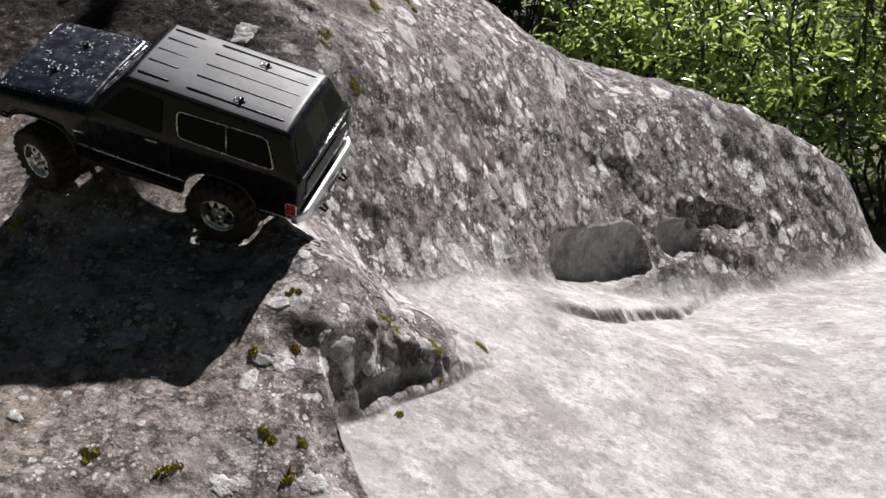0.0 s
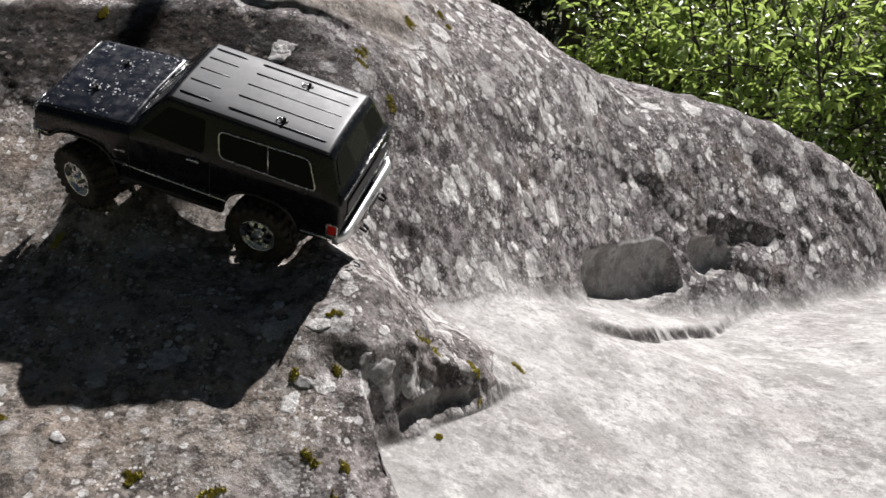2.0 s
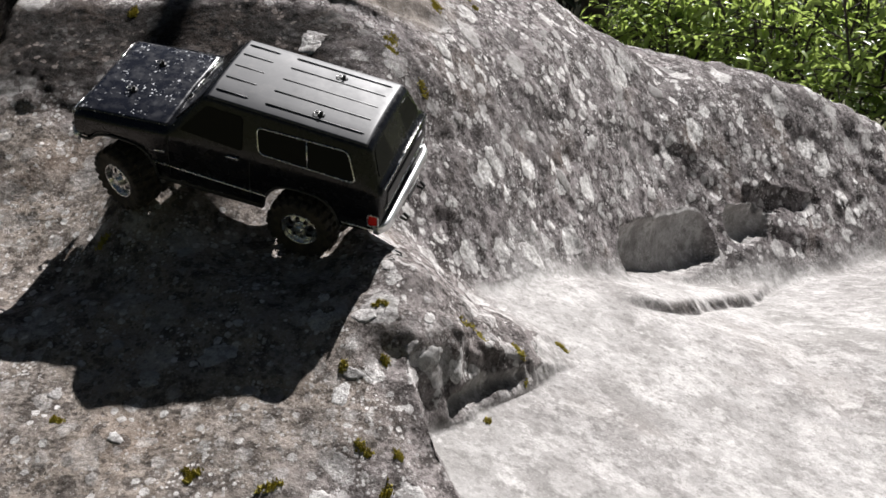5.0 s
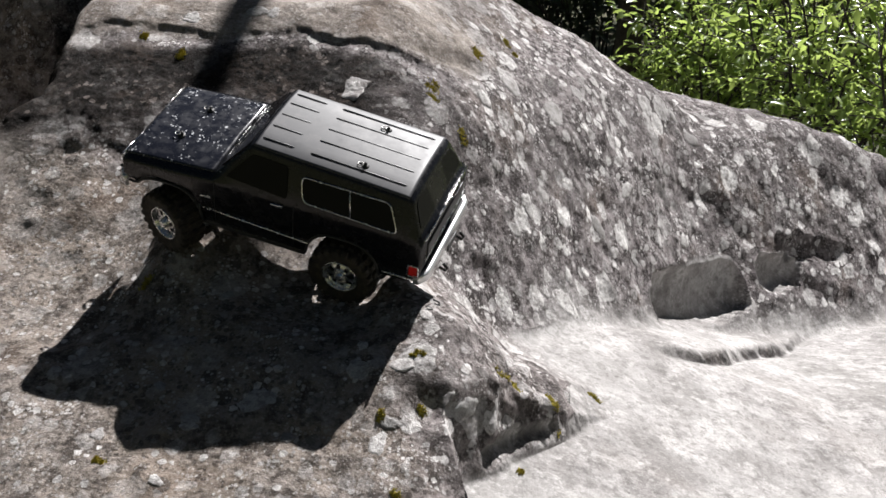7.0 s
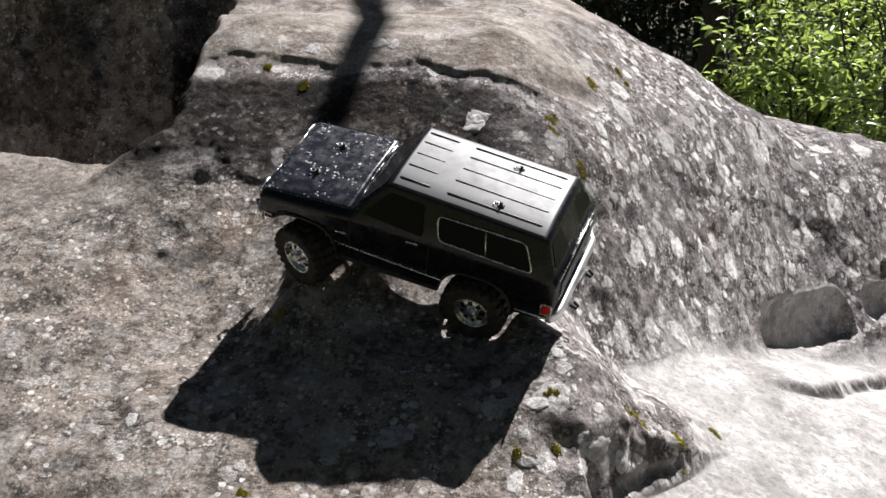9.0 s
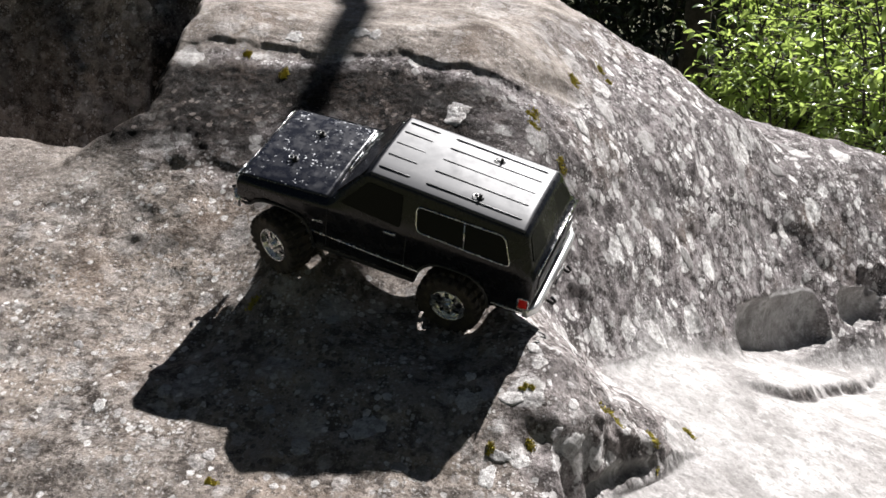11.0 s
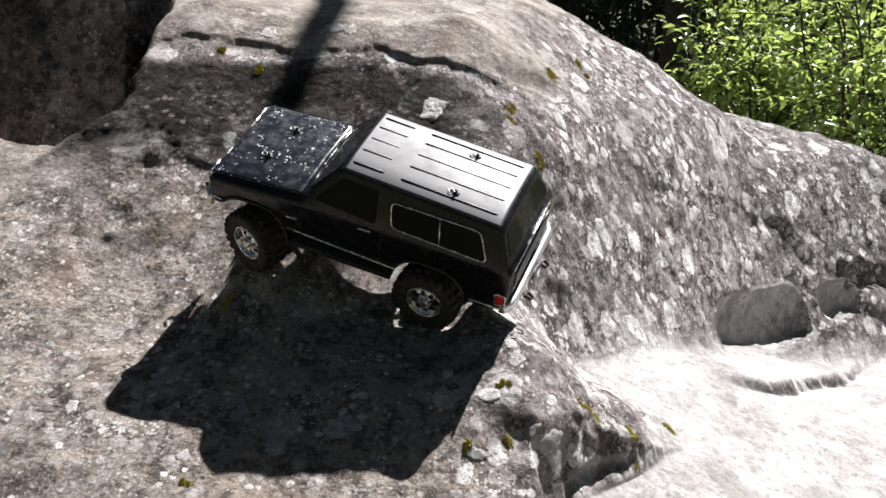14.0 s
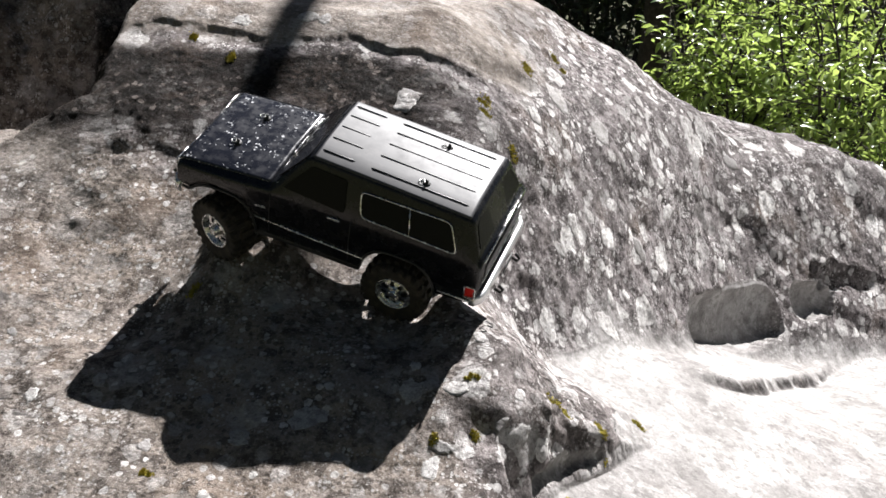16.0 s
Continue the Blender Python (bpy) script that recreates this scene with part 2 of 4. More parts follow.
def rubber_paint():
    m = Nodes("rubber", 0.85)
    m.set("Base Color", m.mix(m.stretch(m.noise(50, 6, 0.7), 0.4, 0.7, 0.1, 0.75), (0.012, 0.011, 0.010), (0.075, 0.058, 0.042)))
    m.set("Normal", m.bump(m.noise(160, 4), 0.4, 0.001))
    return m.material


def chrome_paint():
    m = Nodes("chrome", 0.12, 1.0)
    m.set("Base Color", m.mix(m.stretch(m.noise(55, 5, 0.7), 0.45, 0.7, 0, 0.55), (0.78, 0.78, 0.78), (0.35, 0.30, 0.24)))
    m.set("Roughness", m.stretch(m.noise(70, 5, 0.7), 0.35, 0.7, 0.10, 0.4))
    return m.material


def moss_paint():
    m = Nodes("moss", 0.95)
    m.set("Base Color", m.mix(m.island(), (0.20, 0.165, 0.02), (0.42, 0.36, 0.055)))
    return m.material


granite, lichen_crust, bark, soil, moss_mat = rock_paint(), lichen_paint(), bark_paint(), soil_paint(), moss_paint()
shrub_leaf = leaf_paint("shrub_leaf", (0.065, 0.135, 0.035), (0.40, 0.50, 0.17), 0.27, 0.50, (0.56, 0.70, 0.16))
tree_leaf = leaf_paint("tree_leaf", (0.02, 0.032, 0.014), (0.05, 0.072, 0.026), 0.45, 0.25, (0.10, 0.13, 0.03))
black, chipped, rubbed, rubber, chrome = body_paint(), hood_paint(), roof_paint(), rubber_paint(), chrome_paint()
plastic = Nodes("black_plastic", 0.5, 0, (0.012, 0.012, 0.012)).material
bright = Nodes("dull_chrome", 0.34, 0.75, (0.74, 0.74, 0.74)).material
steel = Nodes("dull_steel", 0.35, 1.0, (0.42, 0.41, 0.40)).material
tinted = Nodes("tinted_glass", 0.15, 0, (0.006, 0.006, 0.007)).material
tinted.node_tree.nodes["Principled BSDF"].inputs["Specular IOR Level"].default_value = 0.12
red_lens = Nodes("red_lens", 0.2, 0, (0.55, 0.02, 0.015)).material
clear_lens = Nodes("clear_lens", 0.15, 0, (0.6, 0.6, 0.58)).material
amber_lens = Nodes("amber_lens", 0.2, 0, (0.5, 0.16, 0.02)).material


# ---- the boulder: one height over the plan, out of sloping faces rounded into one another ----
def grain(x, y, seed):
    """Smooth gradient noise over the plan, about -1 to 1."""
    xi, yi = np.floor(x).astype(np.int64), np.floor(y).astype(np.int64)
    fx, fy = x - xi, y - yi

    def corner(i, j):
        h = ((xi + i) * 374761393 + (yi + j) * 668265263 + seed * 974711) & 0xFFFFFFFF
        h = ((h ^ (h >> 13)) * 1274126177) & 0xFFFFFFFF
        a = ((h ^ (h >> 16)) & 0xFFFF) / 65536.0 * 2 * np.pi
        return np.cos(a) * (fx - i) + np.sin(a) * (fy - j)

    u, v = fx * fx * fx * (fx * (fx * 6 - 15) + 10), fy * fy * fy * (fy * (fy * 6 - 15) + 10)
    low = corner(0, 0) * (1 - u) + corner(1, 0) * u
    high = corner(0, 1) * (1 - u) + corner(1, 1) * u
    return (low * (1 - v) + high * v) * 1.5


def fractal(x, y, size, octaves, seed, fall=0.5):
    total, gain = 0.0 * x, 1.0
    for k in range(octaves):
        total = total + gain * grain(x / size * 2**k + 17.3 * k, y / size * 2**k - 9.1 * k, seed + k)
        gain *= fall
    return total


def smin(a, b, k):
    h = np.clip(0.5 + 0.5 * (b - a) / k, 0, 1)
    return b * (1 - h) + a * h - k * h * (1 - h)


def smax(a, b, k):
    return -smin(-a, -b, k)


def ramp(v, low, high):
    s = np.clip((v - low) / (high - low), 0, 1)
    return s * s * (3 - 2 * s)


def floor_height(x, y):
    """The worn basin and gully, falling to the right; it ends at a seam against the slab."""
    z = 0.674 - 0.38 * (x - 0.273) - 0.15 * (y - 2.315) + 0.022 + 0.26 * smin(y - 2.315, 0.0 * y, 0.15)
    z = z + 0.40 * (np.maximum(x - 0.62, 0) + 0.04 * np.exp(-((x - 0.62) / 0.12) ** 2))
    seam = 0.035 - 0.886 * (x + 0.17) - 0.46 * (y - 1.47) - 0.012 * fractal(x, y, 0.12, 2, 33)
    return z - 1.6 * np.maximum(seam, 0)


def slab_height(x, y):
    """The slope on which the truck stands, with its broken right-hand end."""
    z = 0.135 + 0.04 * x + 0.52 * y - 0.055 * np.exp(-(((x + 0.36) / 0.15) ** 2 + ((y - 1.82) / 0.15) ** 2)) + 0.032 * np.exp(-(((x + 0.63) / 0.09) ** 2 + ((y - 1.89) / 0.10) ** 2)) - 0.048 * np.exp(-(((x + 0.84) / 0.20) ** 2 + ((y - 1.83) / 0.20) ** 2))
    z = z + 0.012 * fractal(x, y, 0.45, 2, 12) - 0.027 * np.exp(-(((x + 0.475) / 0.10) ** 2 + ((y - 1.87) / 0.09) ** 2))
    z = z - 0.28 * np.maximum(x + 0.40, 0) * ramp(y, 1.62, 1.42)
    z = smin(z, 1.255 + 0.03 * (y - 2.2) + 0.10 * np.maximum(x + 0.9, 0), 0.08)
    nose = 0.885 - 0.55 * (x + 0.081) - 0.45 * np.minimum(x + 0.081, 0) - 0.25 * (y - 1.784)
    z = smin(z, nose, 0.07)
    rim = 0.80 * x - 0.60 * y + 1.090 + 0.010 * fractal(x, y, 0.16, 2, 41)
    rim = smin(rim, -0.035 + 0.886 * (x + 0.17) + 0.46 * (y - 1.47) + 0.012 * fractal(x, y, 0.12, 2, 33), 0.03)
    z = z - 4.5 * np.maximum(rim, 0) - 0.55 * np.maximum(rim + 0.07, 0)
    return z - smin(1.9 * shelf_edge(x, y), 0.16 + 0.25 * shelf_edge(x, y), 0.05) * (shelf_edge(x, y) > 0)


def shelf_edge(x, y):
    """How far a place of the plan lies beyond the edge where shelf and front face break off towards the tall rock."""
    return np.maximum(y - 2.178 - 0.45 * np.maximum(x + 1.09, 0) - 0.25 * np.maximum(-1.12 - x, 0), 0) * ramp(-x, 0.9, 1.02)


def massif_height(x, y):
    """The high back of the boulder: sloping front, top, steep right-hand face and the long shoulder behind it."""
    warp = 0.02 * fractal(x, y, 0.5, 2, 5)
    top = 1.670 - 0.563 * (x + 0.5) - 0.058 * (y - 2.5)
    cap = 1.452 - 0.05 * (x + 0.6) + 0.04 * (y - 2.5) + 0.24 * np.maximum(y - 2.75, 0) * ramp(-x, 0.1, 0.4) + 0.012 * fractal(x, y, 0.35, 2, 8) + 0.011 * fractal(0.4 * x, y, 0.13, 3, 19)
    front = 1.307 - 0.052 * (x + 0.6) + 0.639 * (y - 2.25) + warp - 0.65 * np.maximum(2.15 - y, 0) - 0.35 * np.maximum(-0.86 - x, 0) * ramp(y, 2.26, 2.05)
    corner = 1.287 - 0.859 * (x + 0.2) + 0.374 * (y - 2.4)
    side = 1.037 - 2.171 * (x - 0.15) + 1.132 * (y - 2.75) + warp
    shoulder = 1.035 - 0.313 * (x - 0.4) + 0.278 * (y - 3.3)
    far_side = 0.853 - 1.408 * (x - 0.5) + 1.462 * (y - 3.15) + warp
    end = 1.339 - 2.273 * (x - 0.95) + 0.657 * (y - 3.4)
    high = smin(smin(smin(top, front, 0.05), smin(corner, side, 0.08), 0.06), cap, 0.05)
    high = smin(high, smin(top, cap, 0.05) + 0.02 - 0.8 * (y - 3.25 - 0.8 * np.maximum(-0.1 - x, 0)), 0.08)
    low = smin(smin(shoulder, far_side, 0.08), end, 0.10) - 2.0 * np.maximum(-x, 0)
    low = smin(low, shoulder + 0.03 - 0.8 * (y - 3.45 - 0.15 * np.clip(x, 0, 1)), 0.08)
    z = smax(high, low, 0.06)
    left = 1.30 + 3.0 * (x + 0.985 + 0.03 * fractal(x, y, 0.2, 2, 9)) + 0.55 * (y - 2.2) + 4.0 * np.maximum(2.20 - y, 0)
    return smin(z, left, 0.05)


def backrock_height(x, y):
    """The tall rock behind the shelf, its face turned from the sun."""
    face = 1.02 + 3.4 * (y - 2.70 + 0.06 * fractal(x, y, 0.4, 3, 61) + 0.03 * fractal(x, y, 0.13, 2, 62))
    top = 1.72 + 0.08 * fractal(x, y, 0.4, 2, 65) - 0.12 * (x + 1.5) + 0.4 * np.maximum(y - 3.0, 0)
    right = 1.52 - 3.0 * (x + 0.93 - 0.15 * (y - 2.7))
    return smin(smin(face, top, 0.08), smin(right, 2.3 - 1.2 * (y - 3.6), 0.1), 0.08)


def rock_height(x, y):
    z = smax(floor_height(x, y), slab_height(x, y), 0.025)
    z = smax(z, massif_height(x, y), 0.06 + 0.05 * ramp(-x, 0.7, 0.9))
    z = smax(z, backrock_height(x, y), 0.08)
    # a broken ledge along the brow of the front face, with a shaded undercut below it
    d = y - brow_line(x) + 0.014 * fractal(x, y, 0.12, 4, 14, 0.6)
    tall = 0.012 * ramp(x, -0.99, -0.92) * (1 - ramp(x, -0.2, -0.12)) * (0.55 + 0.45 * ramp(grain(x / 0.22, y / 0.5, 15), -0.4, 0.3))
    z = z + tall * ramp(d, -0.004, 0.006) * (1 - ramp(d, 0.03, 0.22))
    # a second, rounder lip further along
    e = 0.79 * (y - 2.47) - 0.61 * (x + 0.21) + 0.012 * fractal(x, y, 0.12, 2, 17)
    z = z + (0.016 * ramp(e, -0.012, 0.012) - 0.010 * np.exp(-((e + 0.02) / 0.014) ** 2)) * np.exp(-(((x + 0.20) / 0.075) ** 2) ** 2) * (1 - ramp(e, 0.03, 0.16))
    # a low step in the gully, its face turned from the sun
    u, v = groove(x, y)
    z = z + ramp(u, -0.10, 0.05) * (1 - ramp(u, 0.75, 1.05)) * (0.7 + 0.3 * ramp(fractal(x, y, 0.2, 2, 93), -0.3, 0.3)) * (0.019 * ramp(v, -0.008, 0.018) * (1 - ramp(v, 0.03, 0.20)) - 0.012 * np.exp(-((v + 0.012) / 0.016) ** 2))
    return z


def brow_line(x):
    return np.interp(x, (-0.935, -0.886, -0.818, -0.758, -0.673, -0.580, -0.488, -0.416, -0.346, -0.290), (2.381, 2.401, 2.389, 2.387, 2.373, 2.373, 2.388, 2.366, 2.350, 2.354))


def groove(x, y):
    """Along and across the step in the gully."""
    u = 0.506 * (x - 0.311) + 0.863 * (y - 2.351)
    v = -0.863 * (x - 0.311) + 0.506 * (y - 2.351) + 0.012 * fractal(x, y, 0.30, 2, 91)
    return u, v - 0.9 * np.maximum(0.10 - u, 0) ** 1.5


# ---- helpers for meshes ----
def solid_noise(p, size, octaves, seed, fall=0.5):
    """Smooth noise in space for rows of places, about -1 to 1."""
    total, gain = np.zeros(len(p)), 1.0
    for k in range(octaves):
        q = p / size * 2**k + 31.7 * k
        i = np.floor(q).astype(np.int64)
        f = q - i
        w = f * f * f * (f * (f * 6 - 15) + 10)
        value = np.zeros(len(p))
        for dx in (0, 1):
            for dy in (0, 1):
                for dz in (0, 1):
                    h = ((i[:, 0] + dx) * 374761393 + (i[:, 1] + dy) * 668265263 + (i[:, 2] + dz) * 2147483647 + (seed + k) * 974711) & 0xFFFFFFFF
                    h = ((h ^ (h >> 13)) * 1274126177) & 0xFFFFFFFF
                    h = ((h ^ (h >> 15)) * 2246822519) & 0xFFFFFFFF
                    r = ((h ^ (h >> 16)) & 0xFFFF) / 32768.0 - 1
                    weight = (w[:, 0] if dx else 1 - w[:, 0]) * (w[:, 1] if dy else 1 - w[:, 1]) * (w[:, 2] if dz else 1 - w[:, 2])
                    value += weight * r
        total += gain * value
        gain *= fall
    return total


def spread(low, high, fine_low, fine_high, step):
    """Grid lines, close together in the middle and wider apart outside."""
    lines = list(np.arange(fine_low, fine_high, step))
    d, v = step, fine_high
    while v < high:
        lines.append(v)
        d *= 1.2
        v += d
    d, v = step, fine_low - step
    while v > low:
        lines.insert(0, v)
        d *= 1.2
        v -= d
    return np.array(lines)


def grid_mesh(name, co, ny, nx, mat):
    mesh = bpy.data.meshes.new(name)
    mesh.vertices.add(nx * ny)
    mesh.vertices.foreach_set("co", co.astype(np.float32).ravel())
    i = (np.arange(ny - 1)[:, None] * nx + np.arange(nx - 1)[None]).ravel()
    quads = np.stack([i, i + 1, i + nx + 1, i + nx], -1)
    mesh.loops.add(quads.size)
    mesh.loops.foreach_set("vertex_index", quads.ravel().astype(np.int32))
    mesh.polygons.add(len(quads))
    mesh.polygons.foreach_set("loop_start", (np.arange(len(quads)) * 4).astype(np.int32))
    mesh.polygons.foreach_set("use_smooth", np.ones(len(quads), bool))
    mesh.update(calc_edges=True)
    mesh.materials.append(mat)
    return mesh


def part(name, bm, mat, parent, label="", smooth=True):
    mesh = bpy.data.meshes.new(name)
    bm.to_mesh(mesh)
    bm.free()
    mesh.materials.append(mat)
    if smooth:
        mesh.polygons.foreach_set("use_smooth", np.ones(len(mesh.polygons), bool))
    ob = new(name, mesh)
    ob.parent = parent
    return tagged(ob, label)


# ---- the boulder ----
def whole_height(x, y):
    z = rock_height(x, y)
    away = ramp(np.hypot(x / 3.4, (y - 2.6) / 3.0), 0.62, 1.25)
    return z * (1 - away) - 0.25 * away


xs = spread(-6.0, 6.0, -1.80, 1.25, 0.0044)
extra = (xs[:-1] + xs[1:]) / 2
xs = np.sort(np.concatenate([xs, extra[(extra > -0.2) & (extra < 0.75)]]))
rough_y = spread(-2.2, 7.5, 1.1, 3.7, 0.01)
gx, gy = np.meshgrid(xs, rough_y)
gz = whole_height(gx, gy)
# share the rows out along the slope, so that steep faces are as finely cut as flat ones
rise = np.hypot(np.diff(gy, axis=0), np.diff(gz, axis=0))
rise = np.minimum(rise, 0.06) * np.where((rough_y[1:] > 1.12) & (rough_y[1:] < 3.75), 1.0, 0.10)[:, None]
kernel = np.hanning(41) / np.hanning(41).sum()
total = np.vstack([np.zeros(len(xs)), np.cumsum(rise, axis=0)])
share = total / total[-1]
padded = np.pad(share, ((0, 0), (20, 20)), mode="edge")
share = np.stack([np.convolve(row, kernel, mode="valid") for row in padded])
rows_count = 860
py = np.stack([np.interp(np.linspace(0, 1, rows_count), share[:, k], rough_y) for k in range(len(xs))], 1)
px = np.repeat(xs[None], rows_count, 0)
pz = whole_height(px, py)
co = np.stack([px, py, pz], -1)
# niches and hollows: a rounded bite out of the face, deeper than the face is steep
hollow, recess_shade = np.zeros(px.shape), np.zeros(px.shape)
above = ramp(pz - floor_height(px, py), 0.004, 0.035)     # the gully's floor stays whole
for middle, along, out, radii, square, ragged in (
    ((0.400, 2.875, 0.655), (0.64, 0.77, -0.10), (0.77, -0.60, 0.20), (0.250, 0.088, 0.052), 3.6, 0.10),
    ((0.668, 3.160, 0.625), (0.80, 0.58, -0.05), (0.58, -0.78, 0.20), (0.105, 0.062, 0.042), 2.3, 0.25),
    ((0.830, 3.330, 0.650), (0.79, 0.56, -0.22), (0.50, -0.82, 0.25), (0.20, 0.042, 0.014), 1.9, 0.55),
    ((-0.062, 1.700, 0.782), (0.60, 0.80, -0.14), (0.80, -0.60, 0.10), (0.125, 0.032, 0.028), 2.4, 0.22),
):
    a = np.array(along) / np.linalg.norm(along)
    n = np.array(out) - a * np.dot(out, a)
    n /= np.linalg.norm(n)
    frame_axes = np.stack([a, np.cross(n, a), n])
    local = (co - np.array(middle)) @ frame_axes.T / np.array(radii)
    far = ((np.abs(local[..., :2]) ** square).sum(-1)) ** (1 / square)
    far = far * (1 + ragged * fractal(px, py, 0.08, 3, 141))
    inside = (far < 1) & (np.abs(local[..., 2]) < 1.7)
    reached = np.where(np.abs(local[..., 2]) < 1.7, ramp(far, 1.08, 0.92), 0) * above
    # the shallow third bite gets its soft shade as dark colour
    hollow, recess_shade = (np.maximum(hollow, reached), recess_shade) if radii[2] > 0.025 else (hollow, np.maximum(recess_shade, reached))
    floor_in = -np.sqrt(np.clip(1 - far**3, 0, 1)) * (1 + 0.07 * fractal(px, py, 0.06, 2, 145))
    pushed = np.minimum(local[..., 2], floor_in * (1 - 0.25 * local[..., 1]))
    local[..., 2] = np.where(inside, local[..., 2] + above * (pushed - local[..., 2]), local[..., 2])
    co = local * np.array(radii) @ frame_axes + np.array(middle)
across, up_slope = np.gradient(co, axis=1), np.gradient(co, axis=0)
normal = np.cross(across, up_slope)
normal /= np.linalg.norm(normal, axis=-1, keepdims=True)
flat = co.reshape(-1, 3)
fl, sl, ma, ba = floor_height(px, py), slab_height(px, py), massif_height(px, py), backrock_height(px, py)
blur = 0.02 * fractal(px, py, 0.25, 3, 81)
wear = ramp(fl - np.maximum(sl, ma) + blur, -0.02, 0.02)
wear = np.clip(wear * (0.85 + 0.2 * fractal(px, py, 0.4, 3, 83)), 0, 1)
wear = np.maximum(wear, 0.75 * ramp(fl - ma + 1.5 * blur, -0.10, 0.0) * ramp(px, -0.1, 0.05) * (sl < fl + 0.03))
wear = np.maximum(wear, 0.85 * hollow)
# dark crusted face under the brow, the tall rock with its shade put into the colour, the tip of the slab, stains
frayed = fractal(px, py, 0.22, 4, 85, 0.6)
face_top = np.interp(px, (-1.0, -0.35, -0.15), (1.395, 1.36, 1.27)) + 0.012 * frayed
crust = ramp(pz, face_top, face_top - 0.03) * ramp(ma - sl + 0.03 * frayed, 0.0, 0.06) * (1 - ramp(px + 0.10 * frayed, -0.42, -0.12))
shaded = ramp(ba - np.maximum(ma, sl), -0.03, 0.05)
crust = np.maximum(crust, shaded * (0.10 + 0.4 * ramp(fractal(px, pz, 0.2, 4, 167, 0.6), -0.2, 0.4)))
nose = np.exp(-(((px + 0.02) / 0.15) ** 2 + ((py - 1.75) / 0.16) ** 2) ** 2) * ramp(sl - fl, -0.01, 0.02)
crust = np.maximum(crust, 0.35 * nose * ramp(fractal(px, py, 0.09, 5, 151, 0.7), 0.0, 0.35))
groove_u, groove_v = groove(px, py)
# olive deposit along the step, with its face's shade put into the colour
deposit_and_shade = np.exp(-((groove_v - 0.002) / 0.011) ** 2) * ramp(groove_u, -0.05, 0.08) * (1 - ramp(groove_u, 0.5, 0.9)) * ramp(fractal(px, py, 0.07, 3, 165), -0.6, 0.1)
wear = wear * (1 - 0.7 * deposit_and_shade)
low_stain = np.exp(-(((px + 0.92) / 0.05) ** 2 + ((py - 1.58) / 0.06) ** 2)) * ramp(fractal(px, py, 0.06, 4, 161, 0.65), -0.1, 0.4)
crust = np.maximum(crust, np.maximum(np.maximum(0.30 * recess_shade, 0.7 * deposit_and_shade), 0.6 * low_stain))
# brown slope, pale dusty top
slab_share = ramp(sl - np.maximum(fl, ma) + 0.03 * fractal(px, py, 0.2, 3, 87), -0.04, 0.03)
slab_share = slab_share * (1 - 0.8 * ramp(px + 0.08 * fractal(px, py, 0.2, 3, 153), -0.36, -0.2) * (py < 2.15))
cap_share = ramp(pz, face_top - 0.005, face_top + 0.02) * ramp(ma - np.maximum(sl, ba), -0.01, 0.03) * (1 - ramp(px + 0.06 * frayed, -0.25, -0.02))
cap_share = np.maximum(cap_share, 0.9 * ramp(px + 0.05 * frayed, -0.88, -1.04) * ramp(py + 0.04 * frayed, 2.0, 2.12) * (ba < np.maximum(sl, ma)))
smoothness = (1 - 0.75 * wear) * (1 - 0.5 * cap_share)
relief = 0.007 * solid_noise(flat, 0.11, 2, 101) + 0.0040 * solid_noise(flat, 0.045, 2, 111, 0.6)
relief = relief * (1 - 0.5 * crust.ravel()) + (0.0036 * crust * (1 - 0.6 * hollow)).ravel() * solid_noise(flat, 0.024, 2, 125, 0.65) + 0.004 * deposit_and_shade.ravel() * solid_noise(flat, 0.03, 2, 129) + 0.0055 * (nose * (1 - hollow)).ravel() * solid_noise(flat, 0.030, 2, 127, 0.65)
relief = relief * smoothness.ravel() * (1 - 0.8 * hollow.ravel())
near_truck = np.exp(-(((flat[:, 0] + 0.47) / 0.3) ** 2 + ((flat[:, 1] - 1.93) / 0.22) ** 2) ** 2)
co = flat + normal.reshape(-1, 3) * (relief * (1 - 0.5 * near_truck))[:, None]
mesh = grid_mesh("boulder", co, rows_count, len(xs), granite)
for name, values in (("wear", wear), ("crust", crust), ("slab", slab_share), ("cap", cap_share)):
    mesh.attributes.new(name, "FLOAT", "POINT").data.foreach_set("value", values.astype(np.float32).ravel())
boulder = tagged(new("boulder", mesh), "huge weathered grey granite boulder spotted with pale lichen", "boulder")

ground_xs = spread(-900, 900, -8, 8, 0.5)
gx, gy = np.meshgrid(ground_xs, ground_xs + 3)
gz = 0.06 * fractal(gx, gy, 2.5, 3, 131) + 0.25 * fractal(gx, gy, 14, 2, 135) * ramp(np.hypot(gx, gy - 3), 6, 20)
tagged(new("ground", grid_mesh("ground", np.stack([gx, gy, gz], -1), len(ground_xs), len(ground_xs), soil)), "dark leaf-strewn woodland soil around the boulder", "ground", kind="structure")


# ---- the toy truck: x ahead, y to its left, z up from the axles ----
TRUCK = Matrix(((-0.9146, -0.2984, 0.1241, -0.4622), (0.2082, -0.8289, -0.4588, 1.8866), (0.2472, -0.406, 0.8456, 1.1367), (0, 0, 0, 1)))
truck = tagged(new("toy_truck"), "dusty black radio-controlled off-road truck with chrome trim, parked on sloping rock", "toy truck")
truck.matrix_world = TRUCK


def blend(v, stops):
    """A value along straight stretches between stops."""
    return float(np.interp(v, [s[0] for s in stops], [s[1] for s in stops]))


def arch(x, middle, half, top, low):
    """The lower edge of the flank over a wheel."""
    d = abs(x - middle) / half
    return low if d >= 1 else low + (top - low) * (1 - d**3.2) ** 0.6


